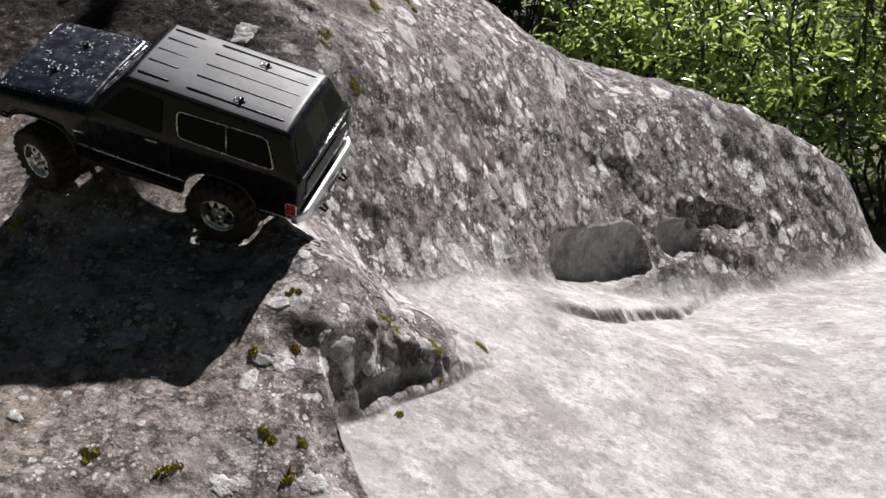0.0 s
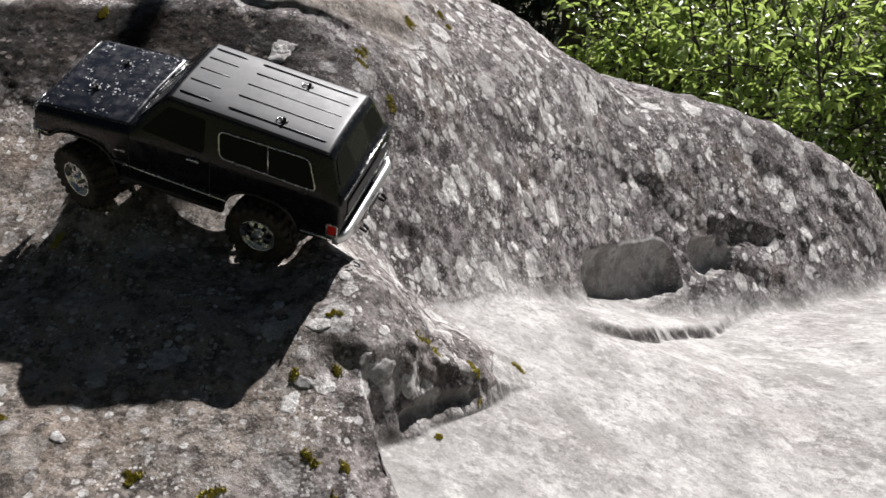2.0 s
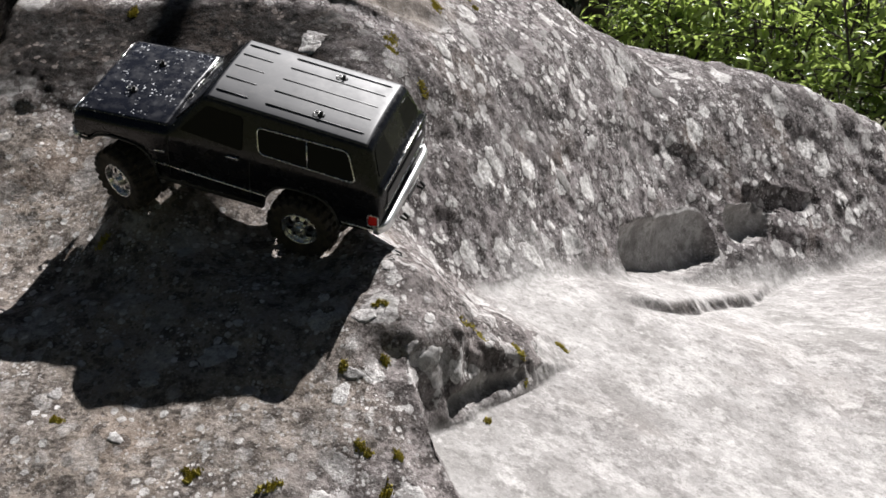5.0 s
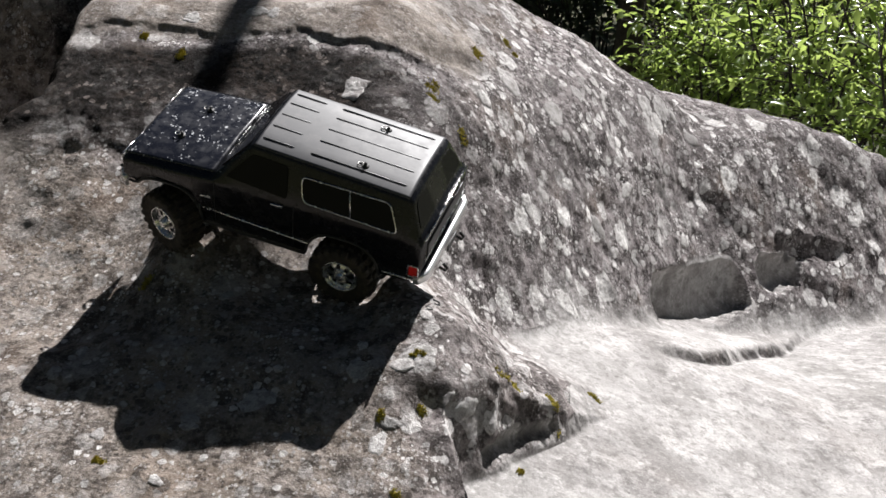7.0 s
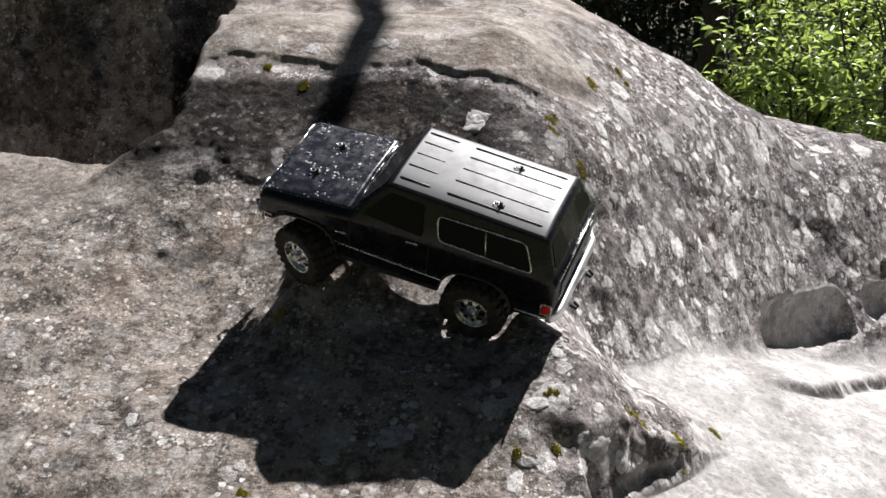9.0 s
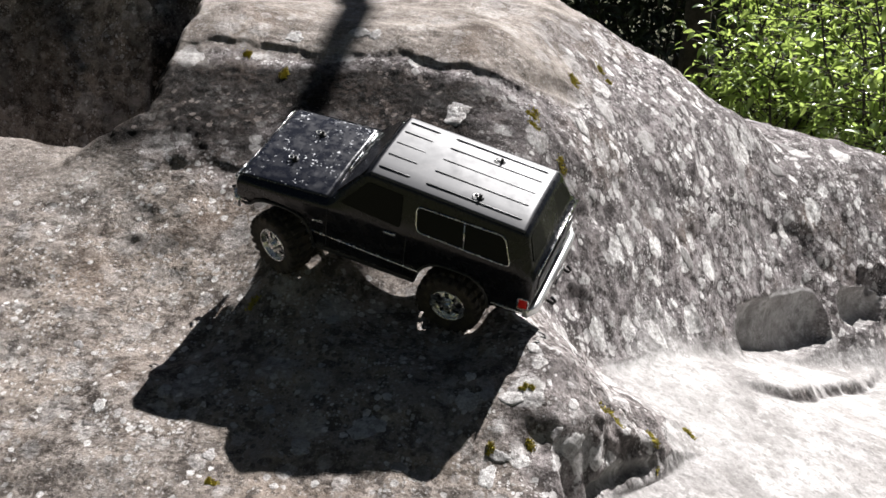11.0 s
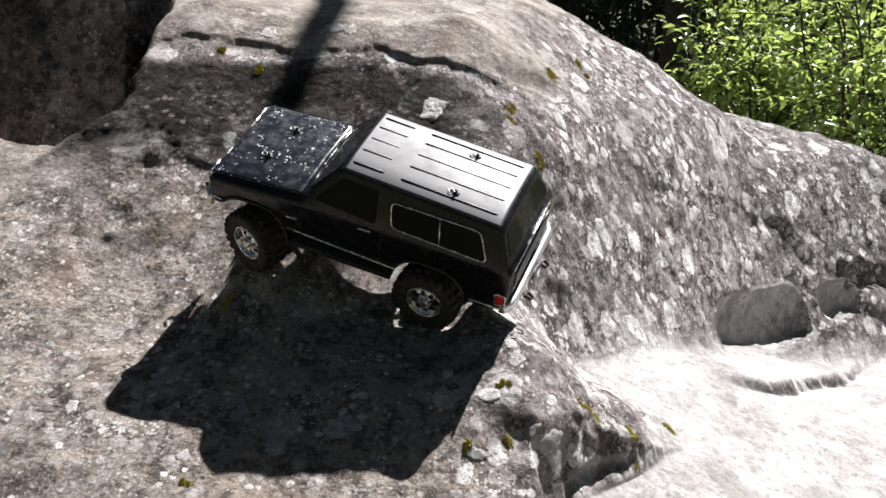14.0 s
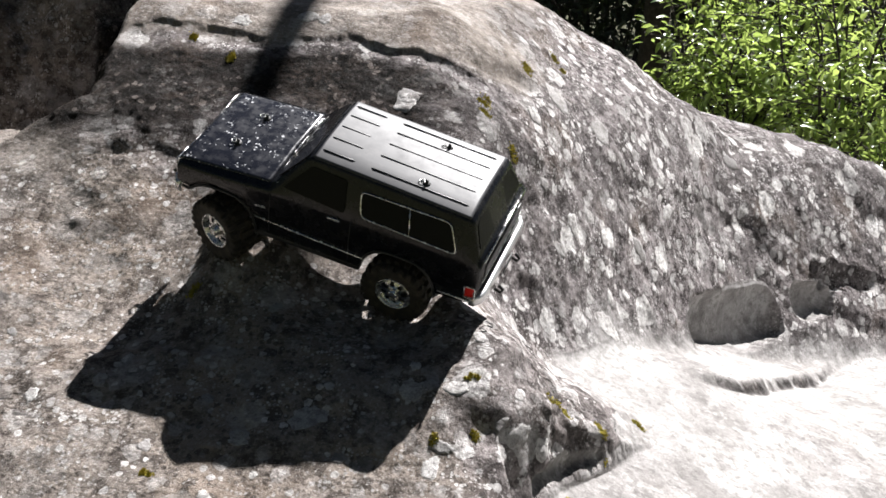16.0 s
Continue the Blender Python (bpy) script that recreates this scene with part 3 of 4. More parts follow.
def flank(x):
    """Half a cross-section of the shell, from its lower edge up to the middle of its top."""
    top = blend(x, ((-0.291, 0.118), (-0.284, 0.125), (-0.262, 0.178), (-0.255, 0.183), (-0.12, 0.189), (0.012, 0.194), (0.018, 0.191), (0.070, 0.132), (0.074, 0.128), (0.236, 0.114), (0.243, 0.108)))
    half = blend(x, ((-0.291, 0.104), (-0.262, 0.084), (0.016, 0.083), (0.070, 0.100), (0.243, 0.102)))
    wide = blend(x, ((-0.291, 0.109), (-0.270, 0.112), (0.15, 0.112), (0.243, 0.109)))
    belt = min(0.122, top - 0.006)
    low = max(arch(x, 0.163, 0.067, 0.083, 0.024), arch(x, -0.157, 0.066, 0.080, 0.024))
    low = max(low, blend(x, ((-0.291, 0.034), (-0.235, 0.030), (-0.2, 0.024), (0.2, 0.024), (0.222, 0.062), (0.243, 0.066))))
    crown = 0.004 if x < 0.02 else 0.0025
    tilt = (wide - half) / max(top - belt, 0.004)
    return [(wide - 0.006, low), (wide - 0.001, low + 0.001), (wide, low + 0.004), (wide + 0.0015, max(0.075, low + 0.006)), (wide, max(belt - 0.010, low + 0.008)),
            (wide - 0.001, belt), (half + min(0.004, 0.004 * tilt), top - 0.006), (half - 0.001, top - 0.0018), (half - 0.006, top), (half * 0.55, top + crown * 0.7), (0.0, top + crown)]


def shell_piece(x_low, x_high, step, first, last):
    """A lofted piece of the shell between two places along it; first and last pick the points of the section."""
    bm = bmesh.new()
    stations = list(np.arange(x_low, x_high, step)) + [x_high]
    rings = []
    for x in stations:
        half = flank(x)[first:last]
        ring = [bm.verts.new((x, y, z)) for y, z in half]
        if last is None:
            ring += [bm.verts.new((x, -y, z)) for y, z in half[-2::-1]]
        rings.append(ring)
    for a, b in zip(rings, rings[1:]):
        for k in range(len(a) - 1):
            bm.faces.new((a[k], b[k], b[k + 1], a[k + 1]))
    return bm, rings


def thick(bm, depth):
    bmesh.ops.recalc_face_normals(bm, faces=bm.faces)
    bmesh.ops.solidify(bm, geom=bm.faces, thickness=depth)
    return bm


def box(size, at=(0, 0, 0), turn=(0, 0, 0), bevel=0.0, bm=None):
    bm = bm or bmesh.new()
    made = bmesh.ops.create_cube(bm, size=1, matrix=pose(*at, *turn) @ Matrix.Diagonal((*size, 1)))
    if bevel:
        edges = {e for v in made["verts"] for e in v.link_edges}
        bmesh.ops.bevel(bm, geom=list(edges), offset=bevel, segments=2, affect="EDGES", profile=0.6)
    return bm


def rod(radius, a, b, segments=12, bm=None):
    bm = bm or bmesh.new()
    a, b = Vector(a), Vector(b)
    m = Matrix.Translation((a + b) / 2) @ (b - a).to_track_quat("Z", "Y").to_matrix().to_4x4()
    bmesh.ops.create_cone(bm, cap_ends=True, segments=segments, radius1=radius, radius2=radius, depth=(b - a).length, matrix=m)
    return bm


def tube(points, radius, closed=False, sides=8):
    """A bar of round section along points."""
    bm = bmesh.new()
    points = [Vector(p) for p in points]
    count = len(points)
    rings = []
    for k, p in enumerate(points):
        ahead = points[(k + 1) % count] if closed or k + 1 < count else p
        behind = points[k - 1] if closed or k else p
        way = (ahead - behind).normalized()
        side = way.cross(Vector((0.3, 0.2, 1))).normalized()
        up = side.cross(way)
        rings.append([bm.verts.new(p + radius * (math.cos(t) * side + math.sin(t) * up)) for t in np.linspace(0, 2 * math.pi, sides, endpoint=False)])
    for k in range(count if closed else count - 1):
        a, b = rings[k], rings[(k + 1) % count]
        for j in range(sides):
            bm.faces.new((a[j], a[(j + 1) % sides], b[(j + 1) % sides], b[j]))
    if not closed:
        bm.faces.new(rings[0][::-1]), bm.faces.new(rings[-1])
    bmesh.ops.recalc_face_normals(bm, faces=bm.faces)
    return bm


def rounded(corners, radius, steps=5):
    """The outline of a polygon with rounded corners."""
    out, n = [], len(corners)
    for k in range(n):
        p, a, b = Vector(corners[k]), Vector(corners[k - 1]), Vector(corners[(k + 1) % n])
        u, v = (a - p).normalized() * radius, (b - p).normalized() * radius
        for s in np.linspace(0, 1, steps):
            out.append(p + u * (1 - s) ** 2 + v * s**2)
    return out


def pane(points, depth, way):
    """A plate of that outline and depth."""
    bm = bmesh.new()
    face = bm.faces.new([bm.verts.new(p) for p in points])
    lifted = bmesh.ops.extrude_face_region(bm, geom=[face])
    bmesh.ops.translate(bm, verts=[v for v in lifted["geom"] if isinstance(v, bmesh.types.BMVert)], vec=Vector(way) * depth)
    bmesh.ops.recalc_face_normals(bm, faces=bm.faces)
    return bm


def on_flank(x, z, side, out=0.0):
    """A place on the flank above the belt, at that height."""
    s = flank(x)
    y = float(np.interp(z, [s[4][1], s[5][1], s[6][1]], [s[4][0], s[5][0], s[6][0]]))
    return Vector((x, side * (y + out), z))


# the shell in three pieces of their own paint
bm, rings = shell_piece(-0.291, 0.243, 0.0035, 0, None)
bm.faces.new(rings[0]), bm.faces.new(rings[-1][::-1])
bmesh.ops.recalc_face_normals(bm, faces=bm.faces)
part("bodyshell", bm, black, truck, "glossy black plastic body shell")

bm, _ = shell_piece(0.078, 0.240, 0.006, 7, None)
for v in bm.verts:
    v.co.z += 0.0016
    rise = 0.0022 if abs(v.co.y) < 0.045 else 0.0
    v.co.z += rise
part("hood", thick(bm, 0.0025), chipped, truck, "black hood with white paint chips")
bm, _ = shell_piece(-0.256, 0.011, 0.006, 7, None)
for v in bm.verts:
    v.co.z += 0.0014
roof = part("roof", thick(bm, 0.002), rubbed, truck, "rubbed black roof with raised ribs")
for y in (-0.066, -0.0375, -0.005, 0.027, 0.0605):
    for a, b in ((0.006, -0.050), (-0.077, -0.243)):
        z = [flank(x)[8][1] + 0.0022 + 0.003 * (1 - (y / 0.084) ** 2) for x in (a, b)]
        bm = tube([(a, y, z[0] - 0.002), (a - 0.004, y, z[0]), (b + 0.004, y, z[1]), (b, y, z[1] - 0.002)], 0.0012, sides=6)
        part("rib", bm, rubbed, roof)

# glass
for side in (1, -1):
    corners = [on_flank(-0.077, 0.1695, side), on_flank(-0.086, 0.131, side), on_flank(-0.249, 0.1265, side), on_flank(-0.2285, 0.169, side)]
    outline = rounded(corners, 0.011)
    window = part("rear_side_window", pane([p + Vector((0, side * 0.0004, 0)) for p in outline], 0.0015, (0, side, 0.3)), tinted, truck, "dark tinted window", smooth=False)
    part("window_trim", tube([p + Vector((0, side * 0.0022, 0.0006)) for p in outline], 0.0013, True, 6), chrome, window, "thin chrome trim")
    part("window_post", tube([on_flank(-0.160, 0.169, side, 0.0022), on_flank(-0.1685, 0.1285, side, 0.0022)], 0.0012, sides=6), chrome, window, "chrome divider")
    corners = [on_flank(0.010, 0.181, side), on_flank(0.052, 0.133, side), on_flank(-0.058, 0.1275, side), on_flank(-0.052, 0.178, side)]
    part("door_window", pane([p + Vector((0, side * 0.0004, 0)) for p in rounded(corners, 0.006)], 0.0012, (0, side, 0.3)), tinted, truck, smooth=False)
    # door seams, handle, strips, badge
    for x, low in ((0.072, 0.034), (-0.070, 0.034)):
        part("door_seam", tube([(x, side * 0.1128, low), (x, side * 0.1138, 0.075), (x - 0.001, side * 0.1125, 0.118)], 0.0008, sides=5), plastic, truck)
    handle = box((0.021, 0.004, 0.005), (-0.042, side * 0.1145, 0.112), (0, 3, 0), 0.0014)
    part("door_handle", handle, chrome, truck, "small chrome handle")
    strip = tube([(0.100, side * 0.1142, 0.0575), (0.0, side * 0.1145, 0.0535), (-0.098, side * 0.1142, 0.0495)], 0.0018, sides=6)
    part("side_trim", strip, chrome, truck, "thin chrome side strip")
    part("side_trim", tube([(-0.228, side * 0.1142, 0.0415), (-0.282, side * 0.1115, 0.0385)], 0.0018, sides=6), chrome, truck, "thin chrome side strip")
    part("badge", box((0.020, 0.002, 0.004), (0.088, side * 0.1136, 0.082), (0, 8, 0), 0.0008), chrome, truck)
    part("rocker", box((0.190, 0.012, 0.012), (0.004, side * 0.106, 0.022), (0, 0, 0), 0.004), plastic, truck, "black side step")
    for middle, half in ((0.163, 0.070), (-0.157, 0.069)):
        lip = []
        for t in np.linspace(0.02, 0.98, 15):
            x = middle - half * math.cos(math.pi * t)
            lip.append((x, side * 0.1125, flank(x)[0][1] + 0.0005))
        part("wheel_arch", tube(lip, 0.0026, sides=6), plastic, truck, "black wheel arch lip")
    # lamps
    lamp = part("tail_light", box((0.014, 0.006, 0.020), (-0.2795, side * 0.1095, 0.060), (0, 0, side * 6), 0.0015), red_lens, truck, "red tail lamp")
    edge = [(-0.2715, side * 0.1135, 0.0715), (-0.2715, side * 0.1135, 0.0485), (-0.2885, side * 0.1115, 0.0475), (-0.2885, side * 0.1115, 0.0705)]
    part("bezel", tube(rounded(edge, 0.002, 3), 0.0013, True, 6), chrome, lamp, "chrome bezel")
    light = part("headlight", box((0.006, 0.036, 0.026), (0.2445, side * 0.081, 0.0905), (0, 0, 0), 0.002), clear_lens, truck, "rectangular headlamp")
    part("bezel", tube(rounded([(0.2485, side * 0.062, 0.1045), (0.2485, side * 0.100, 0.1045), (0.2485, side * 0.100, 0.0765), (0.2485, side * 0.062, 0.0765)], 0.003, 3), 0.0014, True, 6), chrome, light, "chrome bezel")
    part("turn_signal", box((0.006, 0.034, 0.008), (0.2450, side * 0.082, 0.0705), (0, 0, 0), 0.0015), amber_lens, truck, "amber lamp")
    # shock absorbers with their coils
    for x in (0.163, -0.157):
        shock = part("shock_absorber", rod(0.006, (x - 0.012, side * 0.060, 0.000), (x - 0.028, side * 0.055, 0.078)), steel, truck, "steel shock absorber")
        turns = [(x - 0.0125 - 0.012 * s + 0.0085 * math.cos(s * 40), side * 0.0595 + 0.0085 * math.sin(s * 40), 0.008 + 0.050 * s) for s in np.linspace(0, 1, 60)]
        part("spring", tube(turns, 0.0012, sides=5), plastic, shock)
    part("frame_rail", box((0.440, 0.007, 0.016), (0.0, side * 0.036, 0.038), (0, 0, 0), 0.001), plastic, truck)
    part("link", rod(0.0035, (0.150, side * 0.045, -0.008), (0.030, side * 0.030, 0.018)), steel, truck)
    part("link", rod(0.0035, (-0.150, side * 0.045, -0.004), (-0.030, side * 0.030, 0.018)), steel, truck)

# windscreen and rear window
screen = [Vector((0.0662, s * 0.092, 0.1365)) for s in (1, -1)] + [Vector((0.0196, s * 0.077, 0.1893)) for s in (-1, 1)]
lean = Vector((0.75, 0, 0.66))
windscreen = part("windscreen", pane([p + lean * 0.0004 for p in rounded(screen, 0.008)], 0.0020, lean), tinted, truck, "dark tinted windscreen", smooth=False)
cowl = [(0.0735 - 0.010 * (y / 0.1) ** 2, y, 0.1345 - 0.0012 * (y / 0.1) ** 2) for y in np.linspace(-0.101, 0.101, 15)]
part("cowl_trim", tube(cowl, 0.0011, sides=6), chrome, windscreen, "chrome strip")
for y in (0.035, -0.025):
    part("wiper", tube([(0.0715, y, 0.1375), (0.062, y - 0.03, 0.1475), (0.056, y - 0.042, 0.1545)], 0.0009, sides=5), plastic, windscreen)
rear = [Vector((-0.2642, s * 0.074, 0.173)) for s in (1, -1)] + [Vector((-0.2813, s * 0.092, 0.132)) for s in (-1, 1)]
lean = Vector((-0.92, 0, 0.38))
part("rear_window", pane([p - lean * 0.0004 for p in rounded(rear, 0.010)], 0.0015, lean), tinted, truck, "dark tinted rear window", smooth=False)
part("tailgate_trim", tube([(-0.2925, y, 0.1215) for y in (-0.100, 0, 0.100)], 0.0020, sides=6), chrome, truck, "chrome tailgate strip")
part("tailgate_panel", box((0.003, 0.165, 0.026), (-0.2925, 0, 0.088), (0, 0, 0), 0.001), plastic, truck)
part("tailgate_trim", tube([(-0.2935, y, 0.0735) for y in (-0.095, 0, 0.095)], 0.0016, sides=6), chrome, truck, "chrome tailgate strip")


def bumper(x, z, way, width, high):
    """A pressed bumper: a shallow channel with ends bent in."""
    bm = bmesh.new()
    rings = []
    for y in np.linspace(-width / 2, width / 2, 19):
        bend = 0.010 * max(abs(y) / (width / 2) - 0.86, 0) / 0.14
        rings.append([bm.verts.new((x + way * (dx - bend), y, z + dz)) for dx, dz in ((-0.006, high / 2), (0.003, high / 2 + 0.001), (0.0065, high / 2 - 0.004), (0.0045, 0), (0.0065, -high / 2 + 0.004), (0.002, -high / 2), (-0.006, -high / 2))])
    for a, b in zip(rings, rings[1:]):
        for k in range(len(a)):
            bm.faces.new((a[k], a[(k + 1) % len(a)], b[(k + 1) % len(a)], b[k]))
    bm.faces.new(rings[0]), bm.faces.new(rings[-1])
    bmesh.ops.recalc_face_normals(bm, faces=bm.faces)
    return bm


rear_bumper = part("rear_bumper", bumper(-0.297, 0.040, -1, 0.222, 0.018), bright, truck, "bright chrome rear bumper")
part("number_plate", box((0.002, 0.040, 0.015), (-0.3085, 0, 0.041), (0, 0, 0), 0.0006), plastic, rear_bumper)
for y in (0.052, -0.030):
    part("tow_hook", tube([(-0.306, y, 0.026), (-0.317, y, 0.022), (-0.320, y, 0.030), (-0.312, y, 0.036)], 0.0028, sides=6), plastic, rear_bumper, "black tow hook")
front_bumper = part("front_bumper", bumper(0.252, 0.058, 1, 0.222, 0.022), chrome, truck, "chrome front bumper")
for y in (0.075, -0.075):
    part("tow_hook", tube([(0.256, y, 0.046), (0.268, y, 0.044), (0.271, y, 0.052), (0.262, y, 0.058)], 0.0028, sides=6), plastic, front_bumper, "black tow hook")
grille = part("grille", box((0.004, 0.124, 0.028), (0.2440, 0, 0.0905), (0, 0, 0), 0.001), plastic, truck, "black grille")
for z in (0.078, 0.0905, 0.103):
    part("bar", tube([(0.2470, -0.061, z), (0.2470, 0.061, z)], 0.0012, sides=6), chrome, grille)
part("hood_trim", tube([(0.2440, y, 0.1085) for y in np.linspace(-0.100, 0.100, 5)], 0.0013, sides=6), chrome, truck, "bright chrome strip along the hood edge")

# posts and clips that hold the shell
for x, y, z in ((0.170, 0.036, 0.1235), (0.159, -0.044, 0.1245), (-0.167, 0.049, 0.1890), (-0.166, -0.050, 0.1890)):
    post = part("body_post", rod(0.0026, (x, y, z - 0.01), (x, y, z + 0.009), 10), plastic, truck, "black body post")
    ring = [(x + 0.008 + 0.0045 * math.cos(t), y + 0.0045 * math.sin(t), z + 0.004) for t in np.linspace(0, 2 * math.pi, 10, endpoint=False)]
    part("clip", tube(ring, 0.0009, True, 5), steel, post, "wire clip")
    part("washer", rod(0.0062, (x, y, z), (x, y, z + 0.0022), 14), plastic, post)

# running gear
for x, z in ((0.163, -0.006), (-0.157, 0.0)):
    axle = part("axle", rod(0.009, (x, -0.080, z), (x, 0.080, z)), plastic, truck, "black axle housing")
    bm = bmesh.new()
    bmesh.ops.create_uvsphere(bm, u_segments=14, v_segments=10, radius=0.019, matrix=pose(x, -0.012, z))
    part("differential", bm, plastic, axle)
part("gearbox", box((0.075, 0.050, 0.032), (0.0, 0, 0.022), (0, 0, 0), 0.004), plastic, truck)
part("drive_shaft", rod(0.004, (0.155, -0.012, 0.002), (0.035, 0, 0.016)), steel, truck)
part("drive_shaft", rod(0.004, (-0.150, -0.012, 0.004), (-0.035, 0, 0.016)), steel, truck)
part("steering_link", rod(0.003, (0.185, -0.080, -0.004), (0.185, 0.080, -0.004)), steel, truck)
part("skid_plate", box((0.12, 0.074, 0.004), (0.0, 0, 0.004), (0, 0, 0), 0.001), plastic, truck)


def turned(profile, segments):
    """A shape turned about the y axis from (radius, y) pairs."""
    bm = bmesh.new()
    rings = []
    for t in np.linspace(0, 2 * math.pi, segments, endpoint=False):
        rings.append([bm.verts.new((r * math.cos(t), y, r * math.sin(t))) for r, y in profile])
    for k in range(segments):
        a, b = rings[k], rings[(k + 1) % segments]
        for j in range(len(profile) - 1):
            bm.faces.new((a[j], b[j], b[j + 1], a[j + 1]))
    bmesh.ops.remove_doubles(bm, verts=bm.verts, dist=1e-6)
    bmesh.ops.recalc_face_normals(bm, faces=bm.faces)
    return bm


TYRE_PROFILE = [(0.0310, -0.019), (0.034, -0.0215), (0.046, -0.0235), (0.0475, -0.0236), (0.052, -0.0225), (0.0535, -0.0195), (0.0545, -0.0175), (0.0548, -0.0075), (0.0550, -0.0055),
                (0.0550, 0.0055), (0.0548, 0.0075), (0.0545, 0.0175), (0.0535, 0.0195), (0.052, 0.0225), (0.0475, 0.0236), (0.046, 0.0235), (0.034, 0.0215), (0.0310, 0.019)]


def tyre_shape():
    """A soft tyre with staggered blocks moulded onto tread and shoulders."""
    bm = bmesh.new()
    around, blocks = 154, 22
    rings = []
    for k in range(around):
        t = 2 * math.pi * k / around
        ring = []
        for j, (radius, y) in enumerate(TYRE_PROFILE):
            shift = 0.5 if y > 0.007 else (0.25 if abs(y) < 0.007 else 0.0)
            block = ((k / around * blocks + shift + abs(y) * 9) % 1) < 0.56
            if 3 <= j <= len(TYRE_PROFILE) - 4 and abs(abs(y) - 0.0075) > 0.0003:
                radius += 0.0040 if block else -0.0006
                y *= 1.05 if block and abs(y) > 0.019 else 1.0
            ring.append(bm.verts.new((radius * math.cos(t), y, radius * math.sin(t))))
        rings.append(ring)
    for k in range(around):
        a, b = rings[k], rings[(k + 1) % around]
        for j in range(len(TYRE_PROFILE) - 1):
            bm.faces.new((a[j], b[j], b[j + 1], a[j + 1]))
    bmesh.ops.recalc_face_normals(bm, faces=bm.faces)
    return bm


tyre_bm = tyre_shape()
tyre_mesh = bpy.data.meshes.new("tyre")
tyre_bm.to_mesh(tyre_mesh)
tyre_bm.free()
tyre_mesh.materials.append(rubber)


def rim_mesh():
    """A pressed steel rim with eight oval windows round the hub."""
    bm = turned([(0.0300, -0.018), (0.0318, -0.0205), (0.0318, 0.0205), (0.0300, 0.0222), (0.0285, 0.0205), (0.0265, 0.0130)], 48)
    steps = 96
    face_y = lambda r: 0.0185 - 0.45 * abs(r - 0.0165)
    rings = []
    for r in (0.0105, 0.0130, 0.0150, 0.0170, 0.0190, 0.0212, 0.0235, 0.0268):
        rings.append([bm.verts.new((r * math.cos(t), face_y(r), r * math.sin(t))) for t in np.linspace(0, 2 * math.pi, steps, endpoint=False)])
    for j in range(len(rings) - 1):
        for k in range(steps):
            phase = (k % 12) / 12
            hole = (j in (2, 3, 4) and phase < 0.5) or (j in (1, 5) and 0.08 < phase < 0.4)
            if not hole:
                a, b = rings[j], rings[j + 1]
                bm.faces.new((a[k], a[(k + 1) % steps], b[(k + 1) % steps], b[k]))
    bmesh.ops.recalc_face_normals(bm, faces=bm.faces)
    mesh = bpy.data.meshes.new("rim")
    bm.to_mesh(mesh)
    bm.free()
    mesh.materials.append(chrome)
    mesh.polygons.foreach_set("use_smooth", np.ones(len(mesh.polygons), bool))
    return mesh


def hub_mesh():
    bm = turned([(0.0, 0.0245), (0.0060, 0.0245), (0.0075, 0.0225), (0.0108, 0.0150), (0.0108, -0.010)], 24)
    for k in range(6):
        t = 2 * math.pi * k / 6
        rod(0.0013, (0.0088 * math.cos(t), 0.017, 0.0088 * math.sin(t)), (0.0088 * math.cos(t), 0.0205, 0.0088 * math.sin(t)), 6, bm)
    mesh = bpy.data.meshes.new("hub")
    bm.to_mesh(mesh)
    bm.free()
    mesh.materials.append(chrome)
    return mesh


rim_data, hub_data = rim_mesh(), hub_mesh()
drum = turned([(0.0, 0.004), (0.029, 0.004), (0.029, -0.002), (0.0, -0.002)], 24)
drum_data = bpy.data.meshes.new("drum")
drum.to_mesh(drum_data)
drum.free()
drum_data.materials.append(plastic)
for x, side, z, steer in ((0.165, 1, -0.010, -20), (0.163, -1, -0.002, -20), (-0.156, 1, 0.0, 0), (-0.156, -1, 0.0, 0)):
    wheel = new("wheel", bpy.data.meshes.new("wheel_centre"))
    bm = rod(0.005, (0, -0.02, 0), (0, 0.012, 0))
    bm.to_mesh(wheel.data)
    bm.free()
    wheel.data.materials.append(plastic)
    wheel.parent = truck
    tagged(wheel, "knobbly tyre on a chrome rim")
    wheel.matrix_basis = pose(x, side * 0.098, z, 0, 0, steer + (0 if side > 0 else 180)) @ pose(0, 0, 0, 0, 13 * x * 100, 0)
    for name, data in (("tyre", tyre_mesh), ("rim", rim_data), ("hub", hub_data), ("brake_drum", drum_data)):
        piece = new(name, data)
        piece.parent = wheel


# ---- shrubs and trees ----
def leaf_rows(rng, places, ways, length, width):
    """Folded leaves, four faces each: arrays of vertices and faces."""
    n = len(places)
    ways = ways / np.linalg.norm(ways, axis=1, keepdims=True)
    side = np.cross(ways, rng.normal(size=(n, 3)) * 0.5 + (0, 0, 1.0))
    side /= np.linalg.norm(side, axis=1, keepdims=True)
    up = np.cross(side, ways)
    size = length * rng.uniform(0.65, 1.2, (n, 1))
    wide = width * size / length
    shape = ((0, 0, 0), (0.35, 0.5, 0.10), (0.35, 0, 0), (0.35, -0.5, 0.10), (0.72, 0.36, 0.02), (0.72, 0, -0.06), (0.72, -0.36, 0.02), (1.0, 0, -0.16))
    verts = np.stack([places + ways * a * size + side * b * wide + up * c * size for a, b, c in shape], 1)
    faces = ((0, 2, 1), (0, 3, 2), (1, 2, 5, 4), (2, 3, 6, 5), (4, 5, 7), (5, 6, 7))
    return verts, faces


